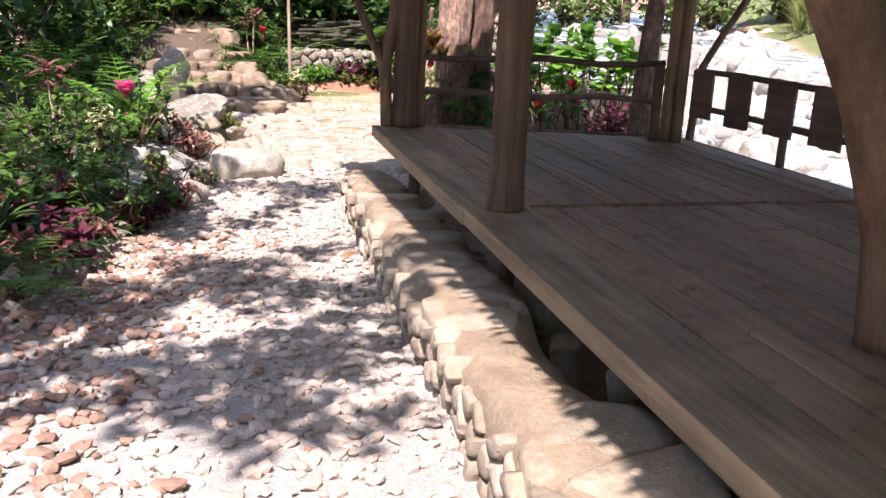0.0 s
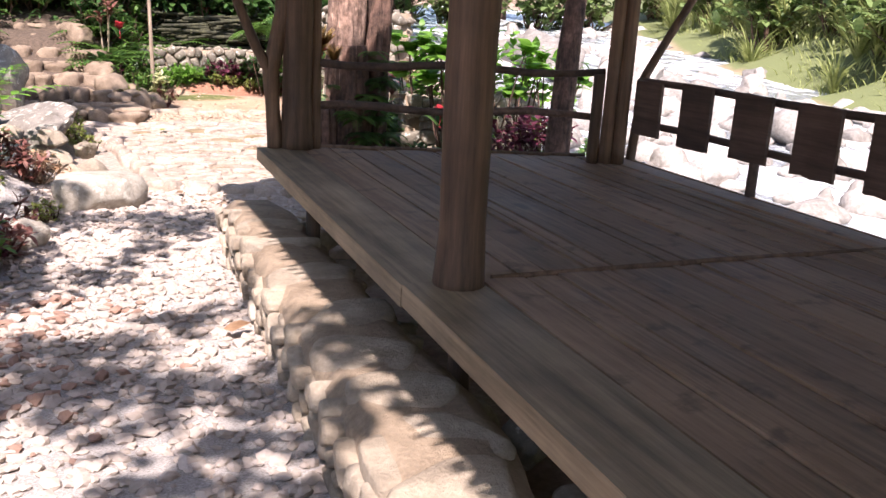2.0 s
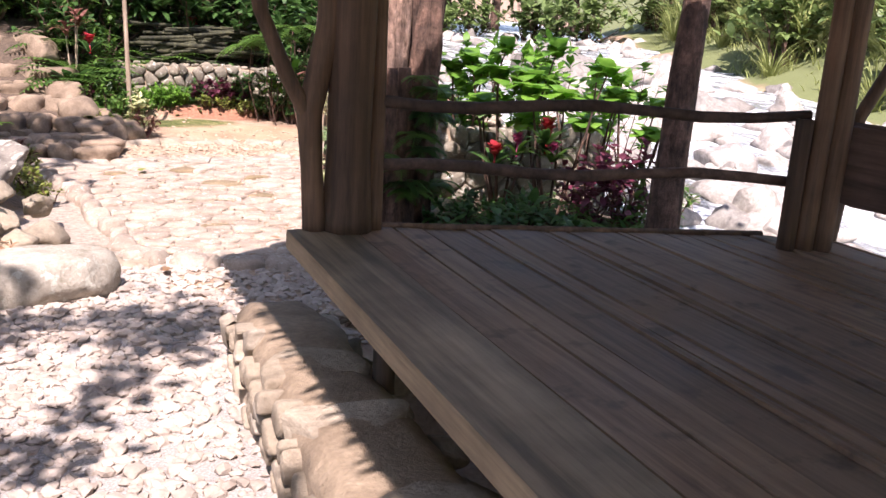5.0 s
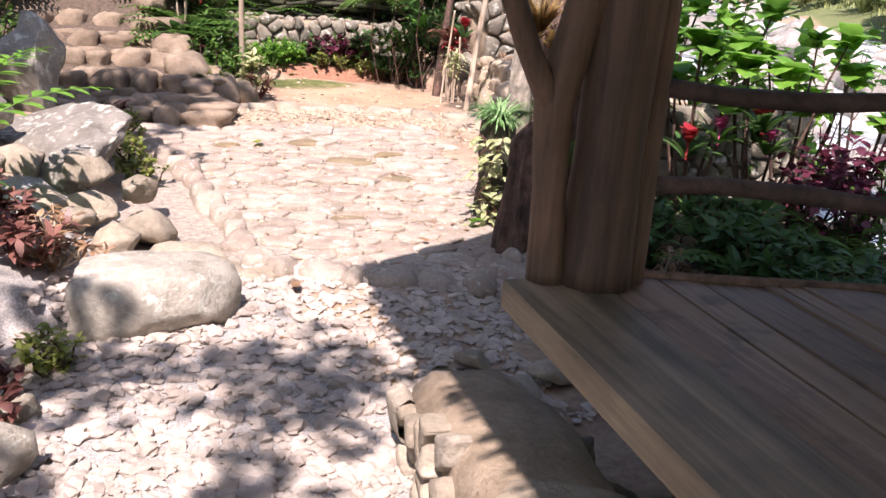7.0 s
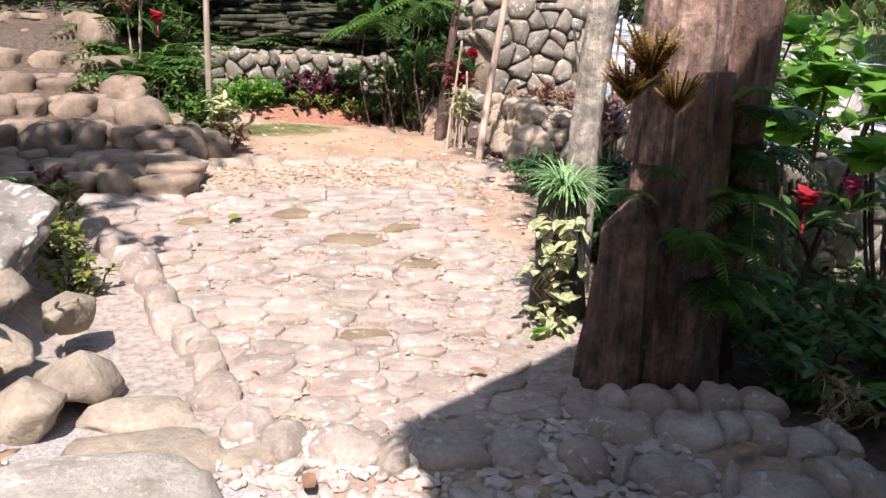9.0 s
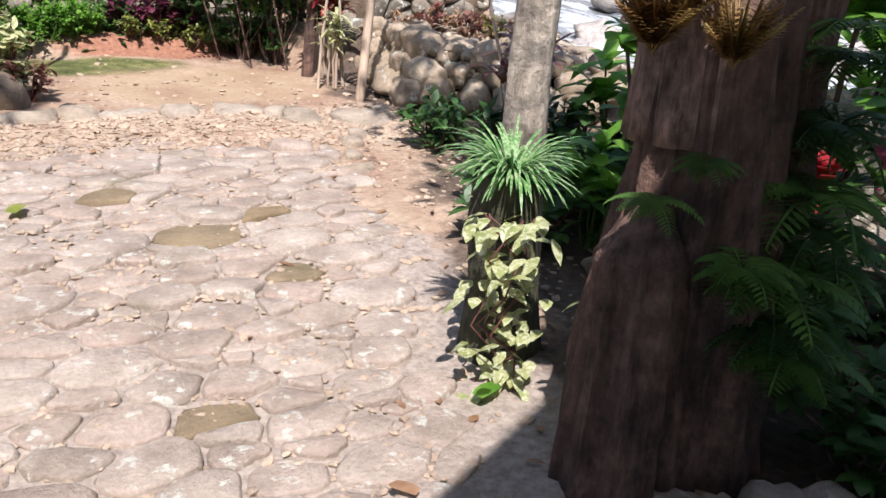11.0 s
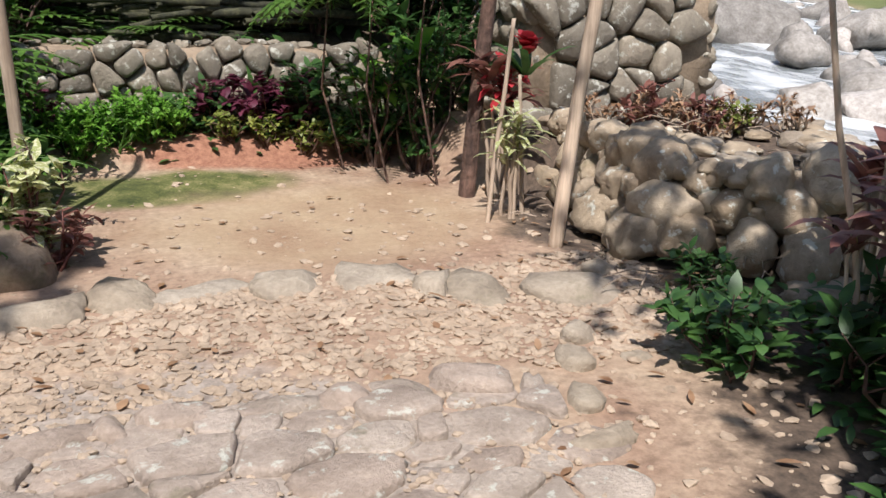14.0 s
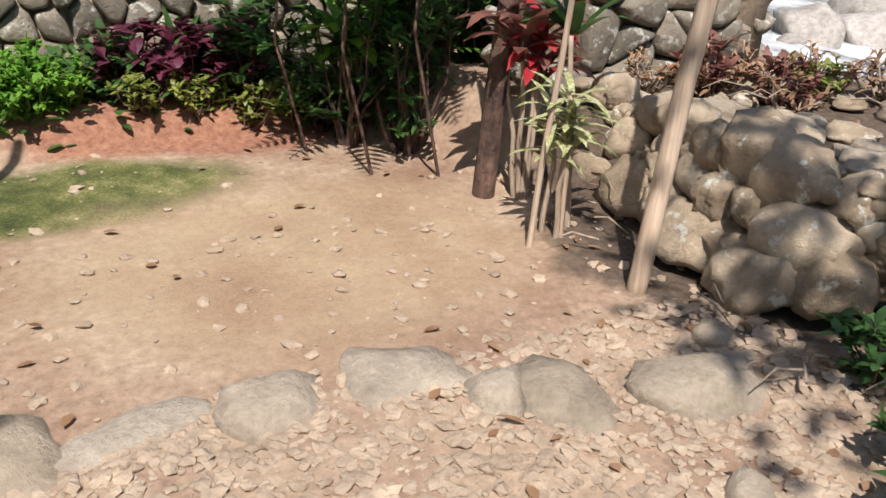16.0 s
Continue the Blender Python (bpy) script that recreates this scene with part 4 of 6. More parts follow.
# row of stones across the earth, and loose rocks beside the path
for i, (x, y, ln, rz) in enumerate(((0.62, 13.96, 0.34, 10), (0.98, 14.05, 0.36, 14), (1.34, 14.16, 0.34, 10), (1.70, 14.25, 0.24, 4), (2.00, 14.25, 0.40, -2), (2.36, 14.22, 0.27, -6), (2.72, 14.18, 0.32, -18), (2.92, 14.02, 0.13, -20), (3.09, 13.92, 0.25, -16))):
    one_rock(BLOCKS[i % 5], "rock", x, y, gz(x, y) - 0.075, 1.0, rz, "half-buried tan stone in a row across the earth", "row of stones", sq=(ln * 1.34, 0.44, 0.35))
for x, y, k, rz, sq in ((3.50, 13.80, 0.50, -20, (1, 0.85, 0.55)), (3.29, 13.40, 0.20, 30, (1, 0.9, 0.9)), (3.17, 13.22, 0.21, 70, (1, 1, 0.8)), (3.75, 14.0, 0.2, 10, (1, 1, 0.7)), (3.06, 12.96, 0.20, 60, (1.1, 0.9, 0.6)), (2.98, 12.74, 0.24, 5, (1, 0.8, 0.5)), (3.40, 13.18, 0.12, 5, (1, 0.8, 0.5))):
    one_rock(BLOCKS[int(k * 50) % 5], "rock", x, y, gz(x, y) - 0.06 * k, k, rz, "weathered stone beside the path", sq=sq)

# ---- rocky mound, river boulders ----
line = [(4.16, 15.2), (4.15, 14.88), (4.08, 14.45), (4.05, 14.12), (4.16, 13.92), (4.36, 13.72), (4.75, 13.35), (5.2, 13.05)]
mound = tagged(empty("rubble_wall"), "dry rubble wall of grey-brown river stones holding a mound", "wall", kind="structure")
for layer in range(3):
    for (ax, ay), (bx, by) in zip(line, line[1:]):
        n = max(1, round(math.hypot(bx - ax, by - ay) / 0.22))
        for k in range(n):
            t = (k + 0.5 * (layer % 2)) / n
            size = rng.uniform(0.22, 0.34) - 0.02 * layer
            x, y = ax + (bx - ax) * t + 0.07 * layer, ay + (by - ay) * t + 0.03 * layer
            one_rock(rng.choice(COBBLES), "stone", x + rng.uniform(-0.03, 0.03), y, -0.07 + 0.155 * layer + rng.uniform(-0.03, 0.03), size, rng.uniform(0, 360), "", parent=mound, tilt=rng.uniform(-20, 20))
for i in range(60):
    t = rng.uniform(0, 4.99)
    (ax, ay), (bx, by) = line[int(t)], line[int(t) + 1]
    x, y, z = ax + (bx - ax) * (t % 1) + 0.05, ay + (by - ay) * (t % 1), rng.uniform(-0.1, 0.3)
    one_rock(rng.choice(COBBLES), "stone", x + 0.12 * max(0, z), y, z, rng.uniform(0.07, 0.13), rng.uniform(0, 360), "", parent=mound, tilt=rng.uniform(-40, 40))
for i in range(150):
    x, y = rng.uniform(4.25, 6.0), rng.uniform(13.3, 15.6)
    size = rng.choice((0.08, 0.11, 0.15, 0.2, 0.28))
    one_rock(rng.choice(COBBLES + BLOCKS), "stone", x, y, gz(x, y) + 0.03, size, rng.uniform(0, 360), "", parent=mound, sq=(1, 1, 0.5), tilt=rng.uniform(-12, 12))
for i in range(170):
    y = rng.uniform(4, 20) if i < 90 else rng.uniform(18, 46)
    rl, rr = river_left(y), river_right(y)
    side = rng.random()
    x = rl + (rr - rl) * (side if side > 0.35 else side * 0.3)
    s = rng.uniform(0.25, 0.8) * (1.7 if y > 24 else 1.0)
    one_rock(ROCKS[i % 4], "boulder", x, y, water_z(y) + 0.05 * s, s, rng.uniform(0, 360), "pale grey boulder washed by the stream", "river boulders")
for x, y, s in ((14.0, 20.5, 1.9), (13.4, 18.4, 1.6), (12.2, 13.0, 1.9), (7.9, 8.6, 0.9), (12.2, 21.5, 1.3), (9.2, 18.3, 1.0), (10.2, 10.8, 1.3), (8.6, 14.6, 0.9), (11.4, 16.0, 1.2), (9.0, 12.2, 0.8), (15.5, 23.5, 2.2), (9.6, 13.6, 1.2), (8.1, 10.6, 1.0), (13.5, 25, 3.2), (6.6, 7.2, 0.8), (10.5, 17.0, 1.6)):
    one_rock(ROCKS[int(x) % 4], "boulder", x, y, water_z(y) + 0.1 * s, s, x * 50, "large pale boulder in the stream", "river boulders")

for i in range(70):
    y = rng.uniform(5, 24)
    x = river_left(y) + (river_right(y) - river_left(y)) * rng.uniform(0.1, 1.0)
    one_rock(ROCKS[i % 4], "boulder", x, y, water_z(y) + 0.05, rng.uniform(0.6, 1.3), rng.uniform(0, 360), "pale grey boulder washed by the stream", "river boulders", sq=(1, 1, 0.85))
for i in range(70):
    y = rng.uniform(3.5, 14)
    x = river_left(y) + rng.uniform(-0.6, 3.6)
    one_rock(ROCKS[i % 4], "boulder", x, y, max(gz(x, y), water_z(y)) + 0.03, rng.uniform(0.2, 0.6), rng.uniform(0, 360), "pale grey boulder washed by the stream", "river boulders")

twigs = Bunch()
for i in range(60):
    x, y = rng.uniform(3.7, 5.4), rng.uniform(13.4, 15.3)
    a, ln = rng.uniform(0, 6.28), rng.uniform(0.08, 0.28)
    z = gz(x, y) + (0.06 if x < 4.1 else 0.12)
    x2, y2 = x + ln * math.cos(a), y + ln * math.sin(a)
    twigs.tube([(x, y, z), ((x + x2) / 2, (y + y2) / 2 + 0.02, z + 0.02), (x2, y2, z - 0.01)], [0.005, 0.004, 0.002], 5)
tagged(twigs.make("dry_twigs", STAKE, None), "dry broken twigs lying over the rubble mound", "twigs", kind="stuff")

# ---- dry stone walls ----


def stone_wall(name, x0, x1, y, z0, top, size, label, seed, thick=0.35):
    """Upright dry stone wall that faces -y: a rough core with fitted stones before it and on top."""
    rng = random.Random(seed)
    wall = tagged(empty(name), label, "wall", kind="structure")
    vs, n = [], 14
    for i in range(n + 1):
        x = x0 + (x1 - x0) * i / n
        for yy, z in ((y + 0.06, z0 - 0.3), (y + 0.07, top(x) - 0.03), (y + thick, top(x) - 0.03), (y + thick + 0.02, z0 - 0.3)):
            vs.append((x, yy, z))
    fs = [(4 * i + a, 4 * i + (a + 1) % 4, 4 * i + 4 + (a + 1) % 4, 4 * i + 4 + a) for i in range(n) for a in range(4)] + [(3, 2, 1, 0), (4 * n, 4 * n + 1, 4 * n + 2, 4 * n + 3)]
    mesh_ob("core", vs, fs, DIRTMORTAR, wall)
    for poly in stone_cells(x0, x1, z0 - 0.1, max(top(x0), top(x1), top((x0 + x1) / 2)) + 0.1, size, rng, lambda u, v: v < top(u) - 0.02 and x0 < u < x1, 0.82):
        (cu, cv), out = round_poly(poly, 0.006, rng)
        st = pillow("stone", out, 0.09 + rng.uniform(-0.03, 0.03), 0.06, 1.0, WALLST, rng)
        st.parent = wall
        st.matrix_basis = Matrix(((1, 0, 0, cu), (0, 0, -1, y + 0.07), (0, 1, 0, cv), (0, 0, 0, 1)))
    for xe in (x0 + 0.02, x1 - 0.02):
        z = z0 - 0.05
        while z < top(xe):
            for yy in (y + 0.12, y + 0.12 + 0.9 * size, y + 0.12 + 1.8 * size):
                if yy < y + thick + 0.06:
                    one_rock(rng.choice(SMALL), "stone", xe + rng.uniform(-0.03, 0.03), yy + rng.uniform(-0.03, 0.03), z, size * rng.uniform(1.15, 1.5), rng.uniform(0, 360), "", parent=wall, tilt=rng.uniform(-30, 30))
            z += size * 0.75
    x = x0
    while x < x1:
        s = rng.uniform(0.8, 1.3) * size
        one_rock(rng.choice(SMALL), "stone", x, y + rng.uniform(0.12, 0.26), top(x) - 0.01, s, rng.uniform(0, 360), "", parent=wall, sq=(1, 1, 0.6))
        x += s * 0.75
    return wall


# ---- stone steps ----
steps = tagged(empty("stone_steps"), "rough garden steps of brown field stones climbing a slope", "steps", kind="structure")
for k in range(7):
    y, z = (13.26, 14.50, 15.15, 15.75, 16.35, 16.95, 17.55)[k], (-0.15, -0.02, 0.12, 0.26, 0.41, 0.57, 0.73)[k]
    xa, xb = -0.75 - 0.10 * k, (0.85 if k == 0 else 0.85 - 0.09 * k)
    x = xa
    while x < xb:
        ln = rng.uniform(0.22, 0.46)
        one_rock(rng.choice(STEPBLOCKS), "stone", x + ln / 2, y + rng.uniform(-0.04, 0.04), z - 0.01 + rng.uniform(-0.015, 0.015), 1.0, rng.uniform(-9, 9), "", parent=steps, sq=(ln * 1.04, 0.42, 0.36))
        x += ln
    for tread in range(3 if k == 0 else 1):
        x = xa
        while x < xb:
            ln = rng.uniform(0.2, 0.42)
            one_rock(rng.choice(STEPBLOCKS), "stone", x + ln / 2, y + 0.30 * (tread + 1) + rng.uniform(-0.03, 0.03), z + 0.005 + rng.uniform(-0.012, 0.012), 1.0, rng.uniform(-14, 14), "", parent=steps, sq=(ln * 1.06, 0.46, 0.30))
            x += ln
for x, y, k in ((1.02, 14.45, 0.42), (0.80, 14.2, 0.30), (1.28, 14.6, 0.36), (0.74, 14.7, 0.5), (0.62, 15.3, 0.5), (0.5, 15.9, 0.5), (0.35, 16.6, 0.5), (1.0, 14.9, 0.4)):
    one_rock(rng.choice(STEPBLOCKS), "rock", x, y, gz(x, y) + 0.08, k, rng.uniform(0, 360), "brown rock beside the garden steps", "rocks beside the steps", sq=(1, 1, 1.0))

# ---- old tree, slim tree, poles ----
stump = tagged(empty("old_tree", (2.79, 9.98, -0.28)), "massive old reddish tree trunk with ferns growing on it", "tree")
# lower parts: dark fibrous bark, with the shade below the pink upper trunk coloured in
trunk_mesh("trunk", [(-0.02, 0, -0.1), (-0.02, 0, 0.35), (0.0, 0.0, 0.85), (0.0, 0.02, 1.30)], [0.29, 0.23, 0.20, 0.18], BARK, stump, 64, 0.17, 3, 9)
trunk_mesh("upper_trunk", [(-0.03, 0.03, 0.9), (-0.02, 0.05, 1.5), (0.0, 0.08, 2.6), (0.02, 0.1, 4.2), (0.1, 0.1, 5.4)], [0.19, 0.18, 0.165, 0.13, 0.05], BARKRED, stump, 64, 0.085, 5, 11)
trunk_mesh("side_trunk", [(0.27, 0.02, -0.1), (0.29, 0.04, 0.6), (0.30, 0.07, 1.1), (0.34, 0.1, 1.55), (0.46, 0.16, 3.0)], [0.15, 0.13, 0.14, 0.12, 0.09], BARK, stump, 40, 0.22, 6, 7)
trunk_mesh("broken_stump", [(-0.27, -0.10, -0.1), (-0.27, -0.09, 0.3), (-0.26, -0.07, 0.62), (-0.23, -0.06, 0.74)], [0.165, 0.14, 0.115, 0.04], BARK, stump, 48, 0.14, 9, 9)
trunk_mesh("buttress", [(0.05, -0.17, -0.1), (0.04, -0.14, 0.35), (0.0, -0.06, 0.9)], [0.15, 0.13, 0.06], BARK, stump, 24, 0.20, 12, 6)
# unseen crown, added above the trunk to cast shade on the right bank
crown_l, crown_s, crng = Bunch(), Bunch(), random.Random(17)
for k in range(13):
    o = Vector((0.0, 0.1, 3.5 + 0.13 * k))
    a = k * 2.4
    q = o + Vector((0.45 + 0.95 * math.cos(a), -0.1 + 0.95 * math.sin(a), crng.uniform(0.1, 0.6)))
    crown_s.tube([o, (o + q) / 2 + Vector((0, 0, 0.15)), q], [0.05, 0.03, 0.01], 6)
    for i in range(12):
        c = o.lerp(q, crng.uniform(0.4, 1.1)) + Vector((crng.gauss(0, 0.2), crng.gauss(0, 0.2), crng.gauss(0, 0.15)))
        crown_l.leaf(c, (crng.uniform(-1, 1), crng.uniform(-1, 1), crng.uniform(-0.6, 0.4)), crng.uniform(0.10, 0.2), crng.uniform(0.05, 0.1), 0.5)
crown_s.make("limb", BARK, stump)
crown_l.make("crown", GREEN, stump)
# the mottling of this bark imitates dappled leaf shadows on the trunk
tree("slim_tree", 41, (2.89, 10.99, gz(2.89, 10.99)), 5.6, 0.084, 1.1, 420, GREEN, BARKGREY, clear=0.75, label="slim tree with smooth grey bark and painted dapples of leaf shade", lean=(0.30, 0.2), wobble=0.3)
tree("bank_tree", 42, (4.50, 8.65, gz(4.50, 8.65)), 5.5, 0.115, 1.6, 700, GREEN, BARK, clear=0.6, label="dark leaning tree on the river bank", lean=(0.3, 0.1), wobble=0.4)


def pole(name, x, y, top, r, label, mat=STAKE):
    z = gz(x, y)
    root = empty(name, (x, y, z))
    trunk_mesh("shaft", [(0, 0, -0.08), (top[0] * 0.3, top[1] * 0.3, top[2] * 0.33), (top[0] * 0.7, top[1] * 0.7, top[2] * 0.66), top], [r * 1.1, r, r * 0.95, r * 0.85], mat, root, 10, 0.03, 2, 2)
    return tagged(root, label, "pole")


pole("sapling_pole", 3.72, 14.36, (0.22, -0.06, 2.3), 0.033, "bare straight pale sapling trunk growing from the earth")
pole("sapling_pole", 1.33, 15.25, (-0.03, 0, 2.2), 0.028, "thin pale bare sapling trunk beside the steps")
for x, y, t in ((3.55, 14.79, (0.10, 0.0, 1.05)), (3.82, 14.9, (-0.01, 0.1, 0.75)), (4.15, 12.85, (-0.28, 0.15, 1.3)), (4.22, 12.95, (0.10, 0.1, 1.4))):
    pole("garden_stake", x, y, t, 0.012, "thin pale wooden stake stuck in the earth")
pole("dead_trunk", 3.66, 15.32, (0.16, 0.05, 1.6), 0.045, "thin dark reddish-brown leaning trunk", BARK)

for x, y, k in ((3.38, 10.75, 0.3), (3.55, 11.05, 0.36), (3.2, 10.55, 0.22), (3.45, 10.4, 0.26), (3.7, 10.75, 0.34), (3.25, 11.6, 0.24), (3.15, 10.1, 0.24)):
    one_rock(rng.choice(TAN), "rock", x, y, gz(x, y) + 0.05, k, rng.uniform(0, 360), "brown stone half buried among the plants", "stones among the plants")

# mossy pedestal stump with a spider plant
ped = tagged(empty("pedestal_stump", (2.66, 10.71, gz(2.66, 10.71))), "dark mossy stump used as a plant stand", "stump")
trunk_mesh("stump_body", [(0, 0, -0.08), (0.0, 0, 0.25), (-0.02, 0, 0.52), (-0.02, 0.0, 0.69)], [0.16, 0.12, 0.13, 0.12], MOSSBARK, ped, 20, 0.10, 4, 3)
rosette("spider_plant", 5, 190, 0.28, 0.012, SPIDER, 1.1, 1.7, 6, "green and white striped spider plant on a stump").matrix_basis = pose(2.63, 10.68, gz(2.66, 10.71) + 0.67)


def vine(name, x, y, z0, z1, seed):
    rng = random.Random(seed)
    root, lv, st = empty(name, (x, y, z0)), Bunch(), Bunch()
    for k in range(5):
        p = [Vector((rng.uniform(-0.10, 0.10), rng.uniform(-0.12, 0.08), (z1 - z0) * i / 5)) for i in range(6)]
        st.tube(p, [0.004] * 6, 3)
    for k in range(130):
        z = rng.uniform(0, z1 - z0)
        c = Vector((rng.gauss(0, 0.07), rng.gauss(0, 0.09), z))
        lv.leaf(c, (rng.uniform(-1, 0.5), rng.uniform(-1, 0.5), rng.uniform(-0.6, 0.2)), rng.uniform(0.055, 0.10), rng.uniform(0.035, 0.058), 0.7)
    st.make("stem", MAROON, root)
    lv.make("foliage", CREAM, root)
    return tagged(root, "cream-variegated trailing vine hanging on a stump", "vine")


vine("trailing_vine", 2.50, 10.49, gz(2.50, 10.49) - 0.02, 0.26, 6)

# ---- garden plants ----
B_GREEN = bush("green_bush", 101, 0.34, 0.6, 0.085, 0.04, 330, GREEN, label="dense green garden bush with small leaves")
scatter(B_GREEN, [(-0.62, 7.0), (-0.75, 6.55), (-0.9, 7.5), (-1.5, 5.4), (-1.4, 6.3), (-2.0, 7.0), (-1.9, 5.0), (-1.3, 8.3), (-0.75, 9.2), (-1.7, 9.2), (-2.2, 8.2), (1.0, 15.3), (0.95, 16.0), (1.1, 15.0), (1.15, 16.4), (-1.25, 13.9), (-1.55, 15.0), (0.7, 17.0), (-1.3, 4.8), (-1.2, 13.2), (-1.5, 12.2), (-1.1, 10.3), (5.2, 9.6), (4.9, 11.3)], 1)
B_DEEP = bush("dark_bush", 102, 0.30, 0.42, 0.10, 0.05, 260, DEEP, label="dark green leafy shrub at the path edge")
scatter(B_DEEP, [(4.1, 12.7), (3.95, 12.75), (3.95, 12.4), (3.5, 12.0), (3.3, 11.5), (3.2, 10.4), (3.3, 9.6), (3.6, 9.0), (3.9, 9.5), (3.6, 8.6), (4.1, 8.2), (3.6, 10.1), (3.75, 9.4), (3.9, 8.4), (4.2, 10.2), (2.35, 16.75), (3.1, 16.75), (3.35, 16.4), (-1.9, 6.0), (-2.4, 5.6), (4.3, 12.3), (4.0, 11.4)], 2, 0.7, 1.15)
put(B_DEEP, 3.98, 13.6, None, 20, 0.5)
put(B_DEEP, 3.62, 12.95, None, 60, 0.75)
put(B_DEEP, 3.78, 13.2, None, 160, 0.55)
for x, y, k in ((-1.5, 14.4, 1.6), (-1.9, 15.6, 1.8), (-2.0, 13.2, 1.6), (0.75, 16.8, 1.3), (1.15, 15.7, 1.1), (0.55, 17.4, 1.5), (-0.5, 18.4, 2.0), (0.4, 18.3, 2.0), (-1.4, 18.0, 2.0)):
    put(B_DEEP, x, y, None, x * 77, k)
for x, y, k in ((-0.2, 18.6, 1.7), (0.5, 18.2, 1.5), (-0.9, 18.3, 1.6), (1.15, 17.6, 1.2), (-1.6, 16.6, 1.6), (0.95, 16.9, 1.1), (-1.2, 15.2, 0.9), (-1.3, 16.0, 1.1)):
    put(B_GREEN, x, y, None, x * 90, k)
for x, y, k in ((-1.1, 17.5, 1.2), (0.35, 17.9, 1.1), (-0.3, 18.0, 1.3), (-0.75, 17.9, 1.2), (0.75, 17.5, 1.0), (-1.4, 17.0, 1.2), (-1.7, 16.2, 1.3), (-2.0, 16.8, 1.4), (-1.6, 17.5, 1.3), (-2.3, 17.5, 1.4), (-2.6, 16.6, 1.4), (-1.95, 15.5, 1.2), (-1.7, 14.7, 1.1), (-2.4, 15.9, 1.3)):
    put(B_GREEN, x, y, None, x * 50, k)
B_SHADE = bush("shade_shrub", 133, 0.34, 1.15, 0.09, 0.038, 520, DEEP, stems=12, label="tall dark small-leaved shrub at the wall corner")
scatter(B_SHADE, [(3.38, 16.15), (3.68, 16.25), (3.95, 16.35), (3.6, 15.95)], 31, 0.85, 1.1)
B_SUNNY = bush("bright_shrub", 134, 0.75, 1.7, 0.17, 0.11, 330, BRIGHT, stems=10, label="sunlit shrub with broad bright green leaves")
scatter(B_SUNNY, [(5.4, 11.8), (5.9, 11.3), (4.9, 11.7), (4.4, 11.55)], 32, 0.9, 1.1)
BROADLEAF = cane_plant("broad_leaf_shrub", 135, 7, 1.45, 0.22, 0.15, BRIGHT, BARK, 9, "tall shrub with bright green broad leaves on bare stems", "shrub", 0.3)
scatter(BROADLEAF, [(4.5, 10.25), (4.95, 10.45), (4.25, 10.75), (5.3, 10.2), (4.15, 11.5)], 33, 0.9, 1.1)
DUSKY = bush("dark_leaved_shrub", 136, 0.3, 1.0, 0.11, 0.065, 150, PURPLE, BARK, stems=7, label="open shrub with dusky purple leaves and bare stems", category="shrub")
scatter(DUSKY, [(4.9, 9.6), (5.15, 9.9), (4.6, 9.75), (4.75, 10.15)], 34, 0.85, 1.1)
B_LIME = bush("lime_bush", 103, 0.22, 0.28, 0.055, 0.03, 240, LIME, label="low yellow-green variegated bush")
scatter(B_LIME, [(0.28, 11.25), (0.22, 11.75), (0.15, 12.2), (0.05, 12.6), (2.75, 16.50), (2.95, 16.45), (3.2, 16.45), (2.5, 16.55), (-0.85, 7.1), (0.95, 14.6), (-1.3, 7.2), (-0.55, 9.0), (-0.05, 8.55), (5.3, 15.1)], 3)
B_HERB = bush("bright_herb", 104, 0.24, 0.36, 0.05, 0.024, 620, BRIGHT, GREEN, stems=16, label="bright green bushy herb by the back wall")
scatter(B_HERB, [(1.55, 16.46), (1.78, 16.52), (2.0, 16.6), (1.4, 16.6), (2.15, 16.68), (1.2, 16.45), (1.68, 16.66), (1.9, 16.72), (1.05, 16.3)], 4, 0.9, 1.2)
B_PURPLE = bush("purple_bush", 105, 0.26, 0.5, 0.11, 0.065, 230, PURPLE, MAROON, label="purple-leaved foliage bush in the bed")
scatter(B_PURPLE, [(2.72, 16.66), (2.95, 16.7), (2.5, 16.8), (1.3, 16.85), (1.05, 16.8), (-0.48, 7.05), (-0.42, 7.35), (-0.60, 6.75), (-1.25, 5.9), (-0.9, 5.5), (0.85, 15.6)], 5, 0.6, 1.0)
B_RED = bush("red_bush", 106, 0.20, 0.30, 0.07, 0.035, 180, MAROON, MAROON, label="low maroon-leaved bedding plant")
scatter(B_RED, [(-0.68, 6.5), (-0.85, 6.1), (-0.95, 5.2), (-0.35, 7.6), (-0.25, 9.4), (-0.45, 9.55), (1.42, 14.65), (-1.15, 6.6), (-0.3, 8.2), (0.05, 13.0), (4.9, 15.3), (5.1, 15.0)], 6)
B_CREAM = bush("cream_bush", 107, 0.17, 0.62, 0.10, 0.06, 200, CREAM, MAROON, label="cream-variegated shrub with pale leaves")
scatter(B_CREAM, [(1.40, 14.78), (-1.0, 8.9)], 7, 0.95, 1.05)
FERN = fern("garden_fern", 108, 12, 0.55, GREEN, 0.10, label="arching green fern among garden plants")
scatter(FERN, [(-1.1, 6.9), (-1.6, 7.6), (-1.0, 4.7), (-1.9, 8.9), (0.75, 16.2), (-1.3, 9.9), (3.7, 9.15), (3.8, 8.1), (-1.7, 4.4), (4.6, 9.4), (-0.95, 12.6), (1.9, 17.6), (3.7, 16.6)], 8)
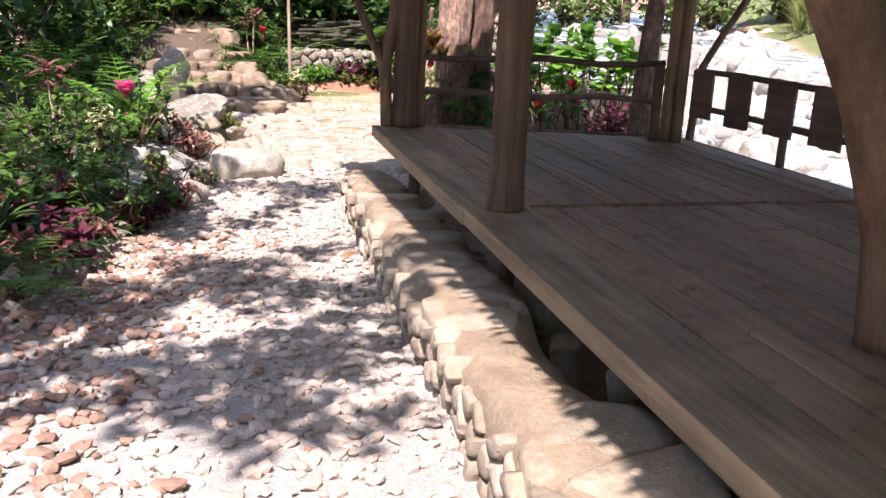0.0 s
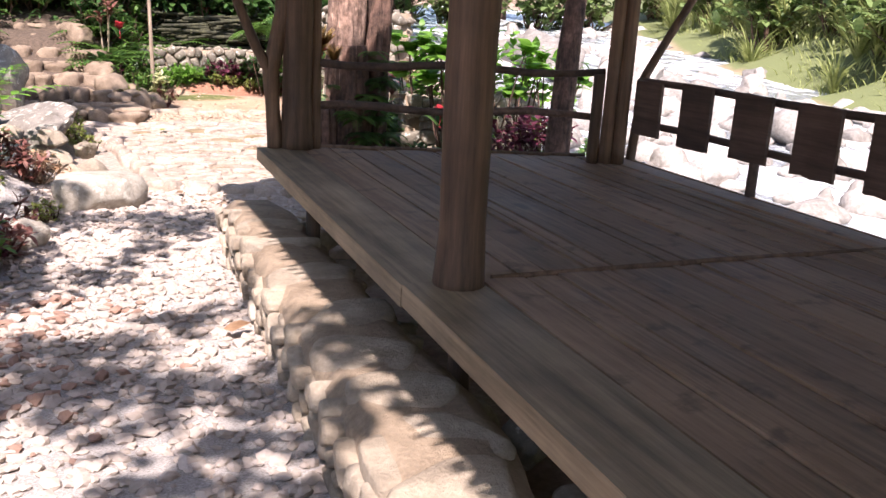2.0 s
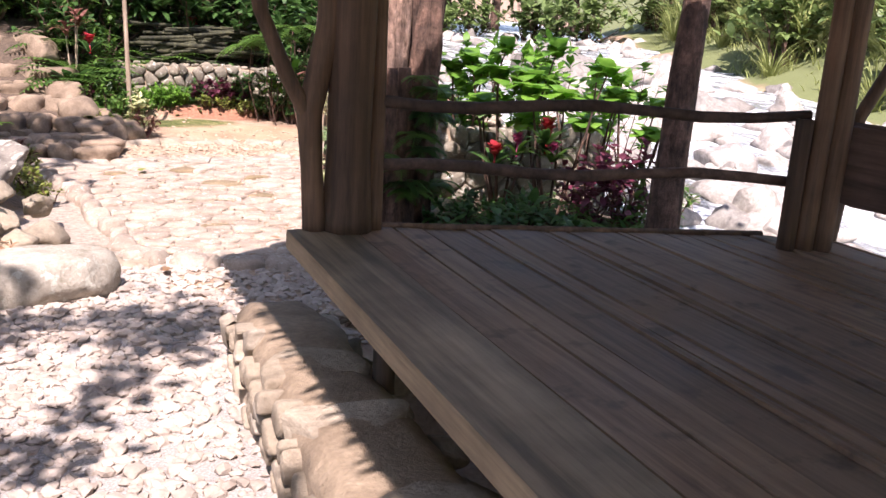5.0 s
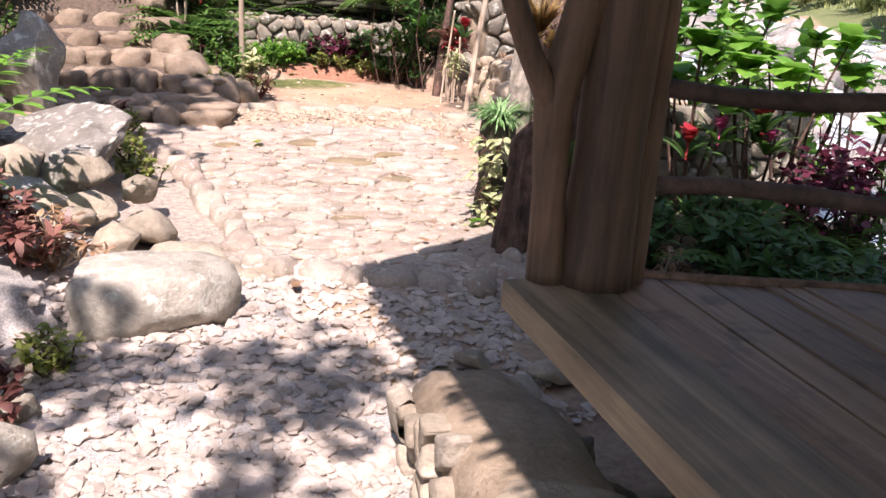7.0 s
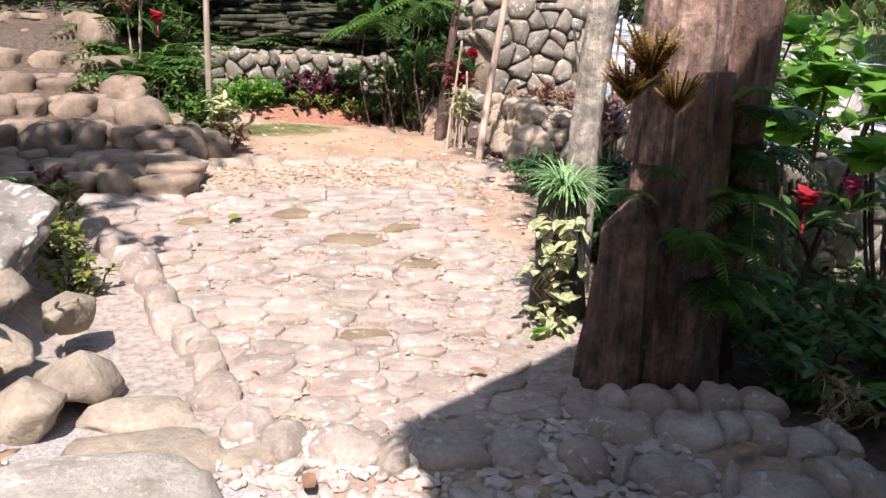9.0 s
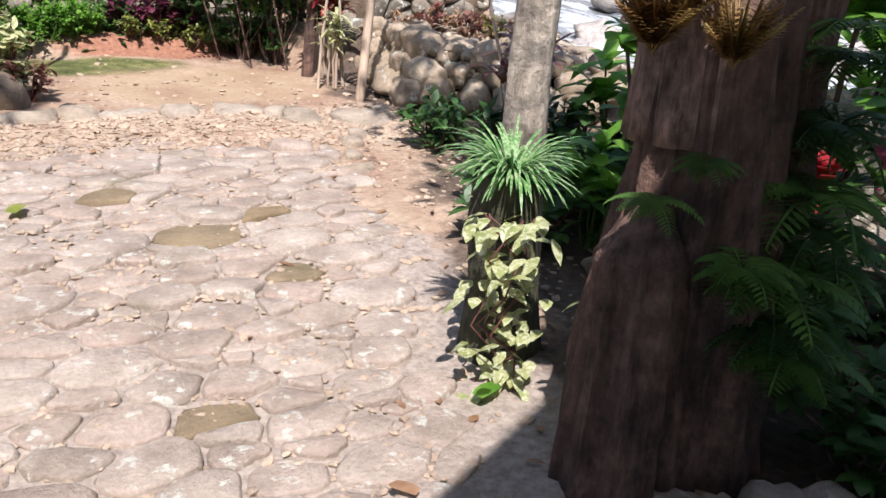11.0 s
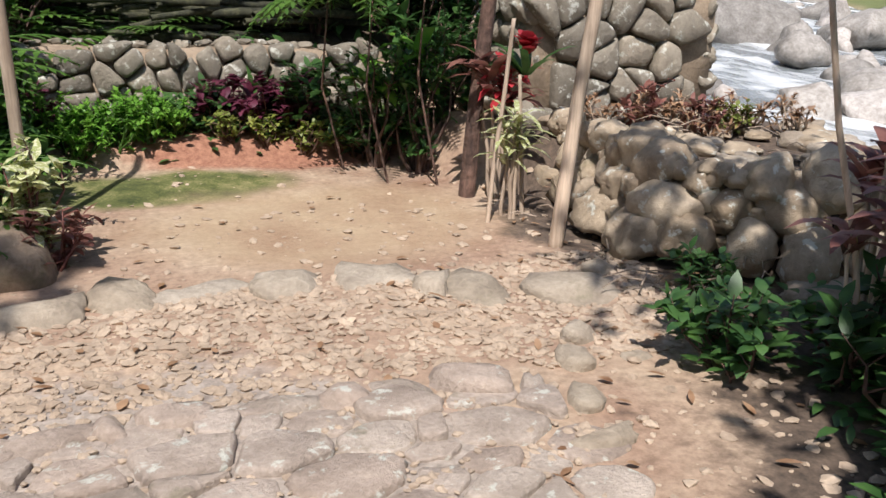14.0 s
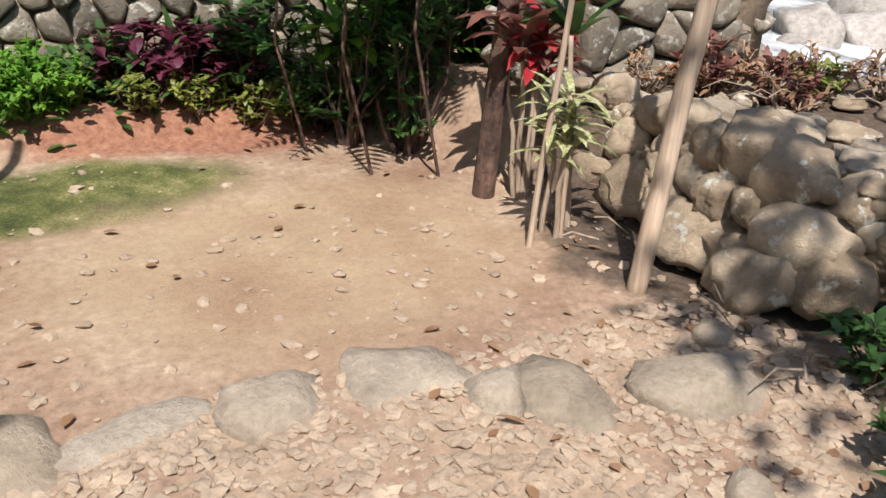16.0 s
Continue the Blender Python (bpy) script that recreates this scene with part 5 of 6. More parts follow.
for x, y, k in ((0.72, 15.75, 1.2), (0.8, 16.3, 1.4), (-1.5, 16.4, 1.4), (-1.45, 17.2, 1.4), (-0.2, 18.1, 1.4), (0.95, 15.35, 1.1), (0.75, 15.95, 1.2), (-1.05, 13.4, 1.1), (-1.15, 14.3, 1.2), (1.0, 14.75, 0.7), (-0.95, 12.95, 0.9), (0.6, 16.8, 1.2)):
    put(FERN, x, y, None, 90 * x, k)
PALM = fern("palm", 109, 13, 1.25, BRIGHT, 0.28, 1.6, 1.3, label="young feathery palm with bright green fronds", category="palm")
scatter(PALM, [(-0.85, 9.9), (-1.9, 10.8), (-2.6, 7.4), (-3.0, 9.6)], 9, 0.8, 1.1)
for x, y, z, s in ((3.22, 15.72, 1.0, 1.0), (3.5, 15.6, 1.15, 0.9), (3.05, 16.1, 0.9, 0.9), (3.02, 9.74, 0.40, 0.42), (3.08, 9.80, 0.68, 0.45), (2.86, 9.70, 0.15, 0.34)):
    f = fern("tree_fern" if z > 0.7 else "trunk_fern", int(x * 100), 13, 0.62 * s, GREEN if z > 0.7 else DEEP, 0.12 * s, 0.5, 1.6, label="dark drooping fern on slender stems" if z > 0.7 else "small fern rooted on the old trunk")
    f.matrix_basis = pose(x, y, z)
    if z > 0.7:
        b = Bunch()
        for k in range(1):
            b.tube([(0.10 * math.cos(k * 1.6), 0.10 * math.sin(k * 1.6), gz(x, y) - z - 0.03), (0.03 * k - 0.04, 0.02, (gz(x, y) - z) * 0.5), (0, 0, 0)], [0.008, 0.007, 0.005], 6)
        b.make("stems", BARK, f)
bird = fern("rust_fern", 110, 44, 0.22, ORANGE, 0.05, 2.0, 0.35, label="rust-coloured fern tuft on the old trunk")
bird.matrix_basis = pose(2.46, 9.80, 0.98)
put(bird, 2.56, 9.74, 0.86, 70, 0.8)
put(bird, 2.40, 9.84, 0.88, 160, 0.9)
moss_fern = fern("trunk_fern", 131, 12, 0.26, GREEN, 0.06, 0.6, 1.8, label="small green fern rooted on the old trunk")
moss_fern.matrix_basis = pose(2.80, 9.70, 0.30)
for i, (x, y, z, k) in enumerate(((3.10, 9.80, 0.85, 1.0), (2.96, 9.72, 0.95, 0.7), (2.66, 9.68, 0.36, 0.7), (2.88, 9.66, 0.08, 1.0), (3.16, 9.84, 0.10, 1.1), (2.97, 9.74, 0.50, 1.1), (2.44, 9.80, 0.52, 0.5), (3.06, 9.80, 0.28, 1.1), (2.55, 9.76, 0.62, 0.45), (3.12, 9.9, 0.62, 1.1))):
    put(moss_fern, x, y, z, 60 * i, k)
BROM = rosette("pink_bromeliad", 111, 18, 0.34, 0.05, GREEN, 1.0, 1.2, 5, "green bromeliad with a vivid pink flower head", "flower", PINK)
BROM.matrix_basis = pose(-0.62, 7.0, 0.55)
put(BROM, 4.18, 10.33, 0.26, 40, 0.8)
put(BROM, 4.38, 10.05, 0.24, 90, 0.75)
BROM2 = rosette("red_bromeliad", 112, 16, 0.32, 0.05, DEEP, 1.0, 1.2, 5, "dark-leaved bromeliad with a red flower spike", "flower", RED)
for i, (x, y, z) in enumerate(((4.29, 10.02, 0.40), (4.42, 10.25, 0.3), (4.05, 10.5, 0.12), (0.92, 15.9, 0.75), (-1.3, 5.6, None), (3.9, 15.1, 0.55))):
    (settle if i == 0 else put)(BROM2, x, y, z, 50 * i)
ROS = rosette("broad_rosette", 113, 14, 0.48, 0.11, DEEP, 1.1, 1.3, 4, "broad-leaved dark green foliage plant")
scatter(ROS, [(-1.25, 6.2), (-1.55, 6.8), (0.7, 15.75), (-1.0, 5.9), (-1.8, 7.9), (3.9, 11.6), (4.4, 11.7)], 10)
STRAP = rosette("strap_plant", 114, 40, 0.36, 0.022, SPIDER, 1.1, 2.0, 5, "striped strap-leaved border plant")
scatter(STRAP, [(-1.15, 7.8), (3.75, 8.9), (-0.9, 6.2)], 11)
TI = cane_plant("ti_plant", 115, 3, 0.8, 0.27, 0.055, MAROON, heads=9, label="ti plant with dull maroon leaves on bare canes")
scatter(TI, [(4.0, 12.55), (4.1, 12.9), (4.3, 13.0), (3.85, 15.25), (0.72, 16.4), (-1.4, 8.9)], 12, 0.85, 1.1)
TIR = cane_plant("red_ti_plant", 116, 2, 1.0, 0.28, 0.06, RED, label="ti plant with bright red leaves on bare canes")
scatter(TIR, [(3.78, 15.2), (2.6, 18.0)], 13, 0.75, 0.9)
DRAC = cane_plant("striped_dracaena", 117, 3, 0.72, 0.20, 0.028, CREAM, heads=18, label="cream-striped dracaena on thin pale canes", lean=0.08)
scatter(DRAC, [(3.72, 14.86)], 14, 0.95, 1.05)
HEL = cane_plant("broad_leaf_plant", 118, 5, 0.9, 0.38, 0.12, BRIGHT, GREEN, 9, "tall plant with broad bright green leaves", lean=0.25)
scatter(HEL, [(4.3, 11.7), (4.7, 11.5), (5.0, 11.8), (3.55, 16.3), (0.2, 18.2), (4.5, 12.3)], 15)
put(HEL, 3.55, 11.3, None, 40, 0.75)
B_DRY = bush("dry_shrub", 119, 0.22, 0.3, 0.06, 0.025, 190, DRY, STAKE, label="dry brown-leaved shrub on the mound")
scatter(B_DRY, [(4.9, 15.25), (5.2, 15.3), (5.45, 15.1), (5.7, 14.9), (5.0, 14.9), (4.6, 15.4), (3.2, 9.3), (-0.15, 9.5)], 16)

# ---- woods and far bank ----
W1 = bush("woodland_shrub", 121, 0.9, 1.5, 0.20, 0.10, 620, DEEP, stems=14, label="dark woodland shrub on the slope")
rng = random.Random(91)
scatter(W1, [(x + rng.uniform(-0.3, 0.3), y + rng.uniform(-0.2, 0.3)) for x, y in ((-0.7, 18.5), (0.15, 18.6), (0.9, 18.0), (1.9, 18.3), (3.2, 18.0), (4.1, 17.3), (4.6, 16.7), (1.2, 18.6), (2.5, 18.4), (3.7, 18.2), (0.9, 20), (2.2, 20), (3.5, 19.8), (4.8, 18.6), (-2.3, 14), (-2.6, 12.2), (-3.2, 10.6), (-3.4, 8.6), (-3.4, 6.6), (-3, 15.8), (-1.8, 19.0), (-0.4, 20.2), (-3.6, 18), (5, 20), (1.5, 22), (3.5, 22), (-1, 22), (-4.6, 12.5), (-4.8, 9), (-4.6, 15.5))], 17)
W2 = bush("bank_shrub", 122, 1.0, 1.5, 0.24, 0.12, 560, FARLEAF, stems=14, label="sunlit leafy shrub on the far river bank")
far = []
for i in range(46):
    y = -2 + 1.15 * i + rng.uniform(-0.5, 0.5)
    far.append((river_right(y) + rng.uniform(0.6, 9.0), y))
scatter(W2, far + [(9.0 + 2.4 * i, 44 + (i % 3)) for i in range(9)], 18, 0.9, 1.9)
TALL = rosette("tall_grass", 123, 70, 1.5, 0.035, GRASS, 2.6, 1.6, 5, "tall pale green grass tuft on the river bank", "grass")
far = []
for i in range(90):
    y = -4 + 0.6 * i
    far.append((river_right(y) + rng.uniform(-0.2, 7.0), y + rng.uniform(-0.5, 0.5)))
scatter(TALL, far, 19, 0.8, 1.5)
tree("wood_tree", 51, (-2.5, 0.3, gz(-2.5, 0.3)), 6.8, 0.16, 1.7, 1150, GREEN, BARKGREY, 0.20, 0.10, lean=(0.2, 0.6), clear=0.5, limbs=6, label="tall leafy tree above the path")
tree("wood_tree", 52, (-2.9, 4.0, gz(-2.9, 4.0)), 6.2, 0.15, 1.6, 700, GREEN, BARKGREY, 0.20, 0.10, lean=(0.8, 0.6), clear=0.55, limbs=6, label="tall leafy tree above the flower bed")
tree("wood_tree", 53, (-3.0, 9.8, gz(-3.0, 9.8)), 6.5, 0.17, 1.9, 3000, GREEN, BARK, 0.20, 0.10, lean=(0.4, 0.4), clear=0.5, label="tall leafy tree behind the garden")
for i, (x, y) in enumerate(((0.9, 19.3), (2.9, 18.9), (4.3, 20.2), (-2.2, 17.2))):
    tree("wood_tree", 60 + i, (x, y, gz(x, y)), 6.0, 0.13, 2.0, 1900, DEEP, BARK, 0.24, 0.12, clear=0.4, label="dark woodland tree on the slope")
far_tree = tree("bank_wood_tree", 70, (0, 0, 0), 7.0, 0.2, 3.0, 2200, GREEN, BARK, 0.42, 0.2, clear=0.25, label="leafy tree on the far river bank")
spots = [(river_right(y) + d, y) for y, d in ((4, 7), (9, 9), (14, 8), (19, 9), (25, 7), (31, 8), (38, 6), (46, 3), (52, -4), (55, -10), (48, -18), (40, -19))] + [(-8, 24), (-4, 27), (2, 28), (7, 27), (-9, 14), (-9, 6), (12, 38), (10, 31), (-8, -6), (-2, -12), (5, -14), (14, -6)]
spots += [(14, 50), (18, 51), (22, 52), (26, 53), (30, 50), (17, 47), (24, 56), (34, 48)]
scatter(far_tree, spots, 20, 0.8, 1.4)
logs = tagged(empty("log_pile", (2.7, 17.75, gz(2.7, 17.75))), "dark pile of old logs and bamboo behind the wall", "log pile")
b = Bunch()
for i in range(60):
    a, z, c = rng.uniform(-0.3, 0.3), 0.02 + 0.009 * i, rng.uniform(-0.7, 0.7)
    yy, ln, r = rng.uniform(-0.25, 0.3), rng.uniform(0.3, 0.8), rng.uniform(0.012, 0.035)
    b.tube([(c - ln, yy - a, z - rng.uniform(-0.06, 0.06)), (c, yy, z + 0.03), (c + ln, yy + a, z + rng.uniform(-0.06, 0.06))], [r] * 3, 6)
b.make("logs", MOSSBARK, logs)["kind"] = "stuff"

# ---- loose stones and litter ----


def pebbles(name, places, mat, label, category, seed, flat=0.55):
    """Many small angular stones in one mesh."""
    bm = bmesh.new()
    bmesh.ops.create_icosphere(bm, subdivisions=1, radius=1.0)
    bv = np.array([v.co[:] for v in bm.verts])
    bf = [[v.index for v in f.verts] for f in bm.faces]
    bm.free()
    bf = np.array(bf)
    gen = np.random.default_rng(seed)
    vs, fs = [], []
    for i, (x, y, z, s) in enumerate(places):
        q = bv * (1 + gen.uniform(-0.28, 0.28, (len(bv), 1))) * np.array([s * gen.uniform(0.8, 1.4), s, s * flat * gen.uniform(0.6, 1.3)])
        a = gen.uniform(0, 6.28)
        c, d = math.cos(a), math.sin(a)
        q = np.stack([q[:, 0] * c - q[:, 1] * d + x, q[:, 0] * d + q[:, 1] * c + y, q[:, 2] + z + s * gen.uniform(-0.25, 0.25) * q[:, 0] / s], 1)
        vs.append(q)
        fs.append(bf + i * len(bv))
    return tagged(mesh_ob(name, np.concatenate(vs).tolist(), np.concatenate(fs).tolist(), mat, smooth=False), label, category, kind="stuff")


def bed_edge(y):
    return lerp_table([(-2, -1.9), (4.3, -1.15), (5.4, -0.8), (6.5, -0.7), (7.5, -0.3), (8.8, -0.15), (9.6, 0.0)], y)


rng = random.Random(123)
spots = []
while len(spots) < 10000:
    y = rng.uniform(0.4, 9.75) if len(spots) < 7500 else rng.uniform(7.4, 9.7)
    x = rng.uniform(bed_edge(y) - 0.1, kerb_x(y) + 0.1 if y < 7.8 else 2.6 - 0.1 * (y - 7.8))
    s = rng.choice((0.014, 0.018, 0.022, 0.028, 0.036))
    if y > 7.9 and x > 1.9 and y < 8.6:
        continue
    spots.append((x, y, gz(x, y) + 0.3 * s, s * rng.uniform(0.8, 1.2)))
pebbles("path_gravel", spots, GRAVEL, "loose pale grey-brown river gravel on the path", "gravel", 1)
spots = []
while len(spots) < 1400:
    y = rng.uniform(0.8, 6.5)
    x = bed_edge(y) + abs(rng.gauss(0, 0.5))
    s = rng.choice((0.014, 0.020, 0.030, 0.038))
    if x < kerb_x(y) - 0.1:
        spots.append((x, y, gz(x, y) + 0.5 * s, s))
pebbles("red_gravel", spots, REDGRAVEL, "reddish-brown stones among the path gravel", "gravel", 4)
spots = []
while len(spots) < 6000:
    x, y = rng.uniform(0.9, 4.2), (rng.uniform(10.2, 16.4) if len(spots) < 1500 else rng.uniform(13.2, 14.25))
    if x < 2.4 + 0.22 * (y - 10.7) and y < 13.3 or x > 3.9 + 0.1 * (y - 13) or (y > 14.3 and rng.random() < 0.45) or (y > 15.3 and rng.random() < 0.7):
        continue
    s = rng.choice((0.005, 0.007, 0.009, 0.011, 0.014, 0.020, 0.026))
    spots.append((x, y, gz(x, y) + 0.15 * s, s))
pebbles("loose_pebbles", spots, PEBBLE, "loose pebbles strewn on the earth", "pebbles", 2, 0.42)
lit = Bunch()
for i in range(700):
    x, y = rng.uniform(0.9, 5.8), rng.uniform(8.2, 16.4)
    if x < 2.3 + 0.22 * (y - 10.7) and y < 13.2 and rng.random() < 0.85 or y > 14.2 and x < 3.5 and rng.random() < 0.85:
        continue
    a = rng.uniform(0, 6.28)
    lit.leaf((x, y, gz(x, y) + 0.012), (math.cos(a), math.sin(a), rng.uniform(-0.1, 0.35)), rng.uniform(0.03, 0.08), rng.uniform(0.015, 0.035), 0.2)
tagged(lit.make("leaf_litter", DRY, None), "dry brown fallen leaves on the earth", "leaf litter", kind="stuff")

cov = Bunch()
for i in range(5200):
    k = rng.random()
    if k < 0.45:
        x, y = rng.uniform(-3.2, -0.5), rng.uniform(3.8, 9.6)
        if x > bed_edge(y) - 0.12:
            continue
    elif k < 0.62:
        x, y = rng.uniform(1.0, 3.5), rng.gauss(16.75, 0.12)
    else:
        x, y = rng.uniform(3.0, 5.0), rng.uniform(7.7, 13.4)
        if x < 3.35 + 0.15 * max(0, y - 10.5):
            continue
    a = rng.uniform(0, 6.28)
    cov.leaf((x, y, gz(x, y) + rng.uniform(0, 0.10)), (math.cos(a), math.sin(a), rng.uniform(0.0, 1.0)), rng.uniform(0.05, 0.11), rng.uniform(0.025, 0.05), 0.7)
tagged(cov.make("ground_cover", DEEP, None), "low dark green creeping ground cover", "ground cover", kind="stuff")

bank = Bunch()
for i in range(9000):
    y = rng.uniform(-2, 46)
    x = river_right(y) + rng.uniform(-0.3, 9.0)
    a = rng.uniform(0, 6.28)
    bank.leaf((x, y, gz(x, y) - 0.02), (0.6 * math.cos(a), 0.6 * math.sin(a), 1.2), rng.uniform(0.3, 0.9), rng.uniform(0.02, 0.06), 1.3)
tagged(bank.make("bank_grass", GRASS, None), "rough sunlit grass over the far river bank", "grass", kind="stuff")
slope = Bunch()
for i in range(7000):
    x, y = rng.uniform(-5.5, 4.5), rng.uniform(9.5, 23)
    if y < 17.3 and x > (-0.9 if y < 13 else -1.1 - 0.1 * (y - 13)):
        continue
    a = rng.uniform(0, 6.28)
    slope.leaf((x, y, gz(x, y) + rng.uniform(0, 0.12)), (math.cos(a), math.sin(a), rng.uniform(0, 1.2)), rng.uniform(0.08, 0.22), rng.uniform(0.03, 0.08), 0.8)
tagged(slope.make("slope_cover", DEEP, None), "dark leafy undergrowth on the wooded slope", "undergrowth", kind="stuff")

for x, y, ln, a, mt, word in ((0.82, 5.5, 0.17, 40, DRY, "curled brown"), (2.58, 9.12, 0.13, 10, DRY, "curled brown"), (1.02, 9.30, 0.10, 80, DRY, "curled brown"), (2.35, 10.35, 0.12, 20, BRIGHT, "fresh green"), (1.15, 12.3, 0.13, 60, LIME, "yellow-green"), (1.95, 10.0, 0.09, 130, DRY, "curled brown"), (3.05, 9.0, 0.16, 200, DRY, "curled brown")):
    fl = Bunch()
    fl.leaf((0, 0, 0), (1, 0, 0.15), ln, ln * 0.5, 0.35, 5, 0.25)
    fo = tagged(fl.make("fallen_leaf", mt, None), word + " fallen leaf lying on the path", "leaf")
    fo.matrix_basis = pose(x, y, gz(x, y) + 0.045, 0, 0, a)
put(BROM, 1.56, 5.75, gz(1.56, 5.75), 30, 0.5)

# ---- fitted stones: walls and paving ----
build_kerb()
stone_wall("back_wall", 0.75, 3.9, 17.0, -0.1, lambda x: 0.56 - 0.04 * max(0, x - 2.6) + 0.015 * math.sin(5 * x), 0.165, "dry stone retaining wall of grey field stones", 31)
stone_wall("river_wall", 4.2, 5.62, 15.62, 0.15, lambda x: 1.35, 0.21, "tall dry stone wall of dark grey stones by the river", 32, 0.5)
stone_wall("garden_wall", 3.85, 5.6, 11.0, -0.4, lambda x: 0.42 + 0.03 * math.sin(4 * x), 0.17, "low dry stone garden wall behind the flower bed", 33)

PAVED = [(0.86, 9.90), (1.15, 9.68), (1.75, 9.56), (2.0, 9.46), (2.26, 9.30), (2.9, 9.30), (2.95, 9.6), (2.25, 9.85), (2.20, 10.3), (2.30, 10.7), (2.48, 11.0), (2.56, 11.5), (2.72, 12.0), (2.95, 12.65), (3.0, 13.05), (2.4, 13.22), (1.5, 13.30), (0.1, 13.1), (0.40, 12.2), (0.66, 11.4), (0.76, 10.6)]
# the broad slabs of the paving: x, y, half length, mossy
SLABS = [(1.88, 11.97, 0.20, 1), (1.45, 12.02, 0.22, 0), (2.27, 11.80, 0.16, 0), (2.40, 11.58, 0.15, 0), (2.38, 11.24, 0.17, 0), (2.60, 12.30, 0.17, 0), (1.60, 12.55, 0.13, 1), (2.26, 12.14, 0.09, 1), (2.15, 11.48, 0.11, 1), (1.59, 10.62, 0.10, 1), (1.0, 12.05, 0.19, 0), (1.1, 11.55, 0.18, 0), (1.75, 11.25, 0.17, 0), (1.3, 11.0, 0.16, 0), (1.95, 10.85, 0.17, 0), (1.0, 10.35, 0.17, 0), (1.95, 10.2, 0.15, 0), (1.35, 10.1, 0.16, 0), (1.7, 9.85, 0.15, 0), (0.95, 12.45, 0.10, 1), (2.2, 12.75, 0.16, 0), (1.3, 12.85, 0.17, 0), (2.7, 12.9, 0.15, 0), (1.8, 13.0, 0.15, 0), (0.75, 12.75, 0.16, 0)]


def fit_slabs(rng):
    """Stones of very different sizes, packed: each takes the ground that its own weight gives it."""
    pts = [(x, y / 0.72, r, m) for x, y, r, m in SLABS]
    for r in (0.12, 0.095, 0.07, 0.05):
        for k in range(1500):
            x, y = rng.uniform(-0.2, 3.3), rng.uniform(9.0, 13.6) / 0.72
            if all(math.hypot(x - a, y - b) > 0.92 * (r + q) for a, b, q, m in pts):
                pts.append((x, y, r * rng.uniform(0.85, 1.1), 0))
    out = []
    for i, (x, y, r, m) in enumerate(pts):
        if not in_poly(x, y * 0.72, PAVED):
            continue
        poly = [(x - 0.4, y - 0.4), (x + 0.4, y - 0.4), (x + 0.4, y + 0.4), (x - 0.4, y + 0.4)]
        for j, (a, b, q, n) in enumerate(pts):
            dx, dy = a - x, b - y
            if i != j and abs(dx) < 0.8 and abs(dy) < 0.8:
                d2 = dx * dx + dy * dy
                k = min(0.9, max(0.1, 0.5 + (r * r - q * q) / (2 * d2)))
                poly = clip_poly(poly, (x + dx * k, y + dy * k), (dx, dy))
                if len(poly) < 3:
                    break
        if len(poly) >= 3:
            out.append(([(u, v * 0.72) for u, v in poly], m, r))
    return out


paving = tagged(empty("paving"), "uneven paving of pale rounded field stones set in earth", "pavement", kind="structure")
rng = random.Random(55)
for poly, m, r in fit_slabs(rng):
    (cx, cy), out = round_poly(poly, rng.choice((0.004, 0.008, 0.014)), rng)
    st = pillow("paving_stone", out, 0.018 + rng.uniform(-0.012, 0.014), 0.15, rng.uniform(0.08, 0.28), MOSSY if m else PAVE, rng, 0.86)
    st.parent, st.matrix_basis = paving, pose(cx, cy, gz(cx, cy), rng.uniform(-2.2, 2.2), rng.uniform(-2.2, 2.2), 0)


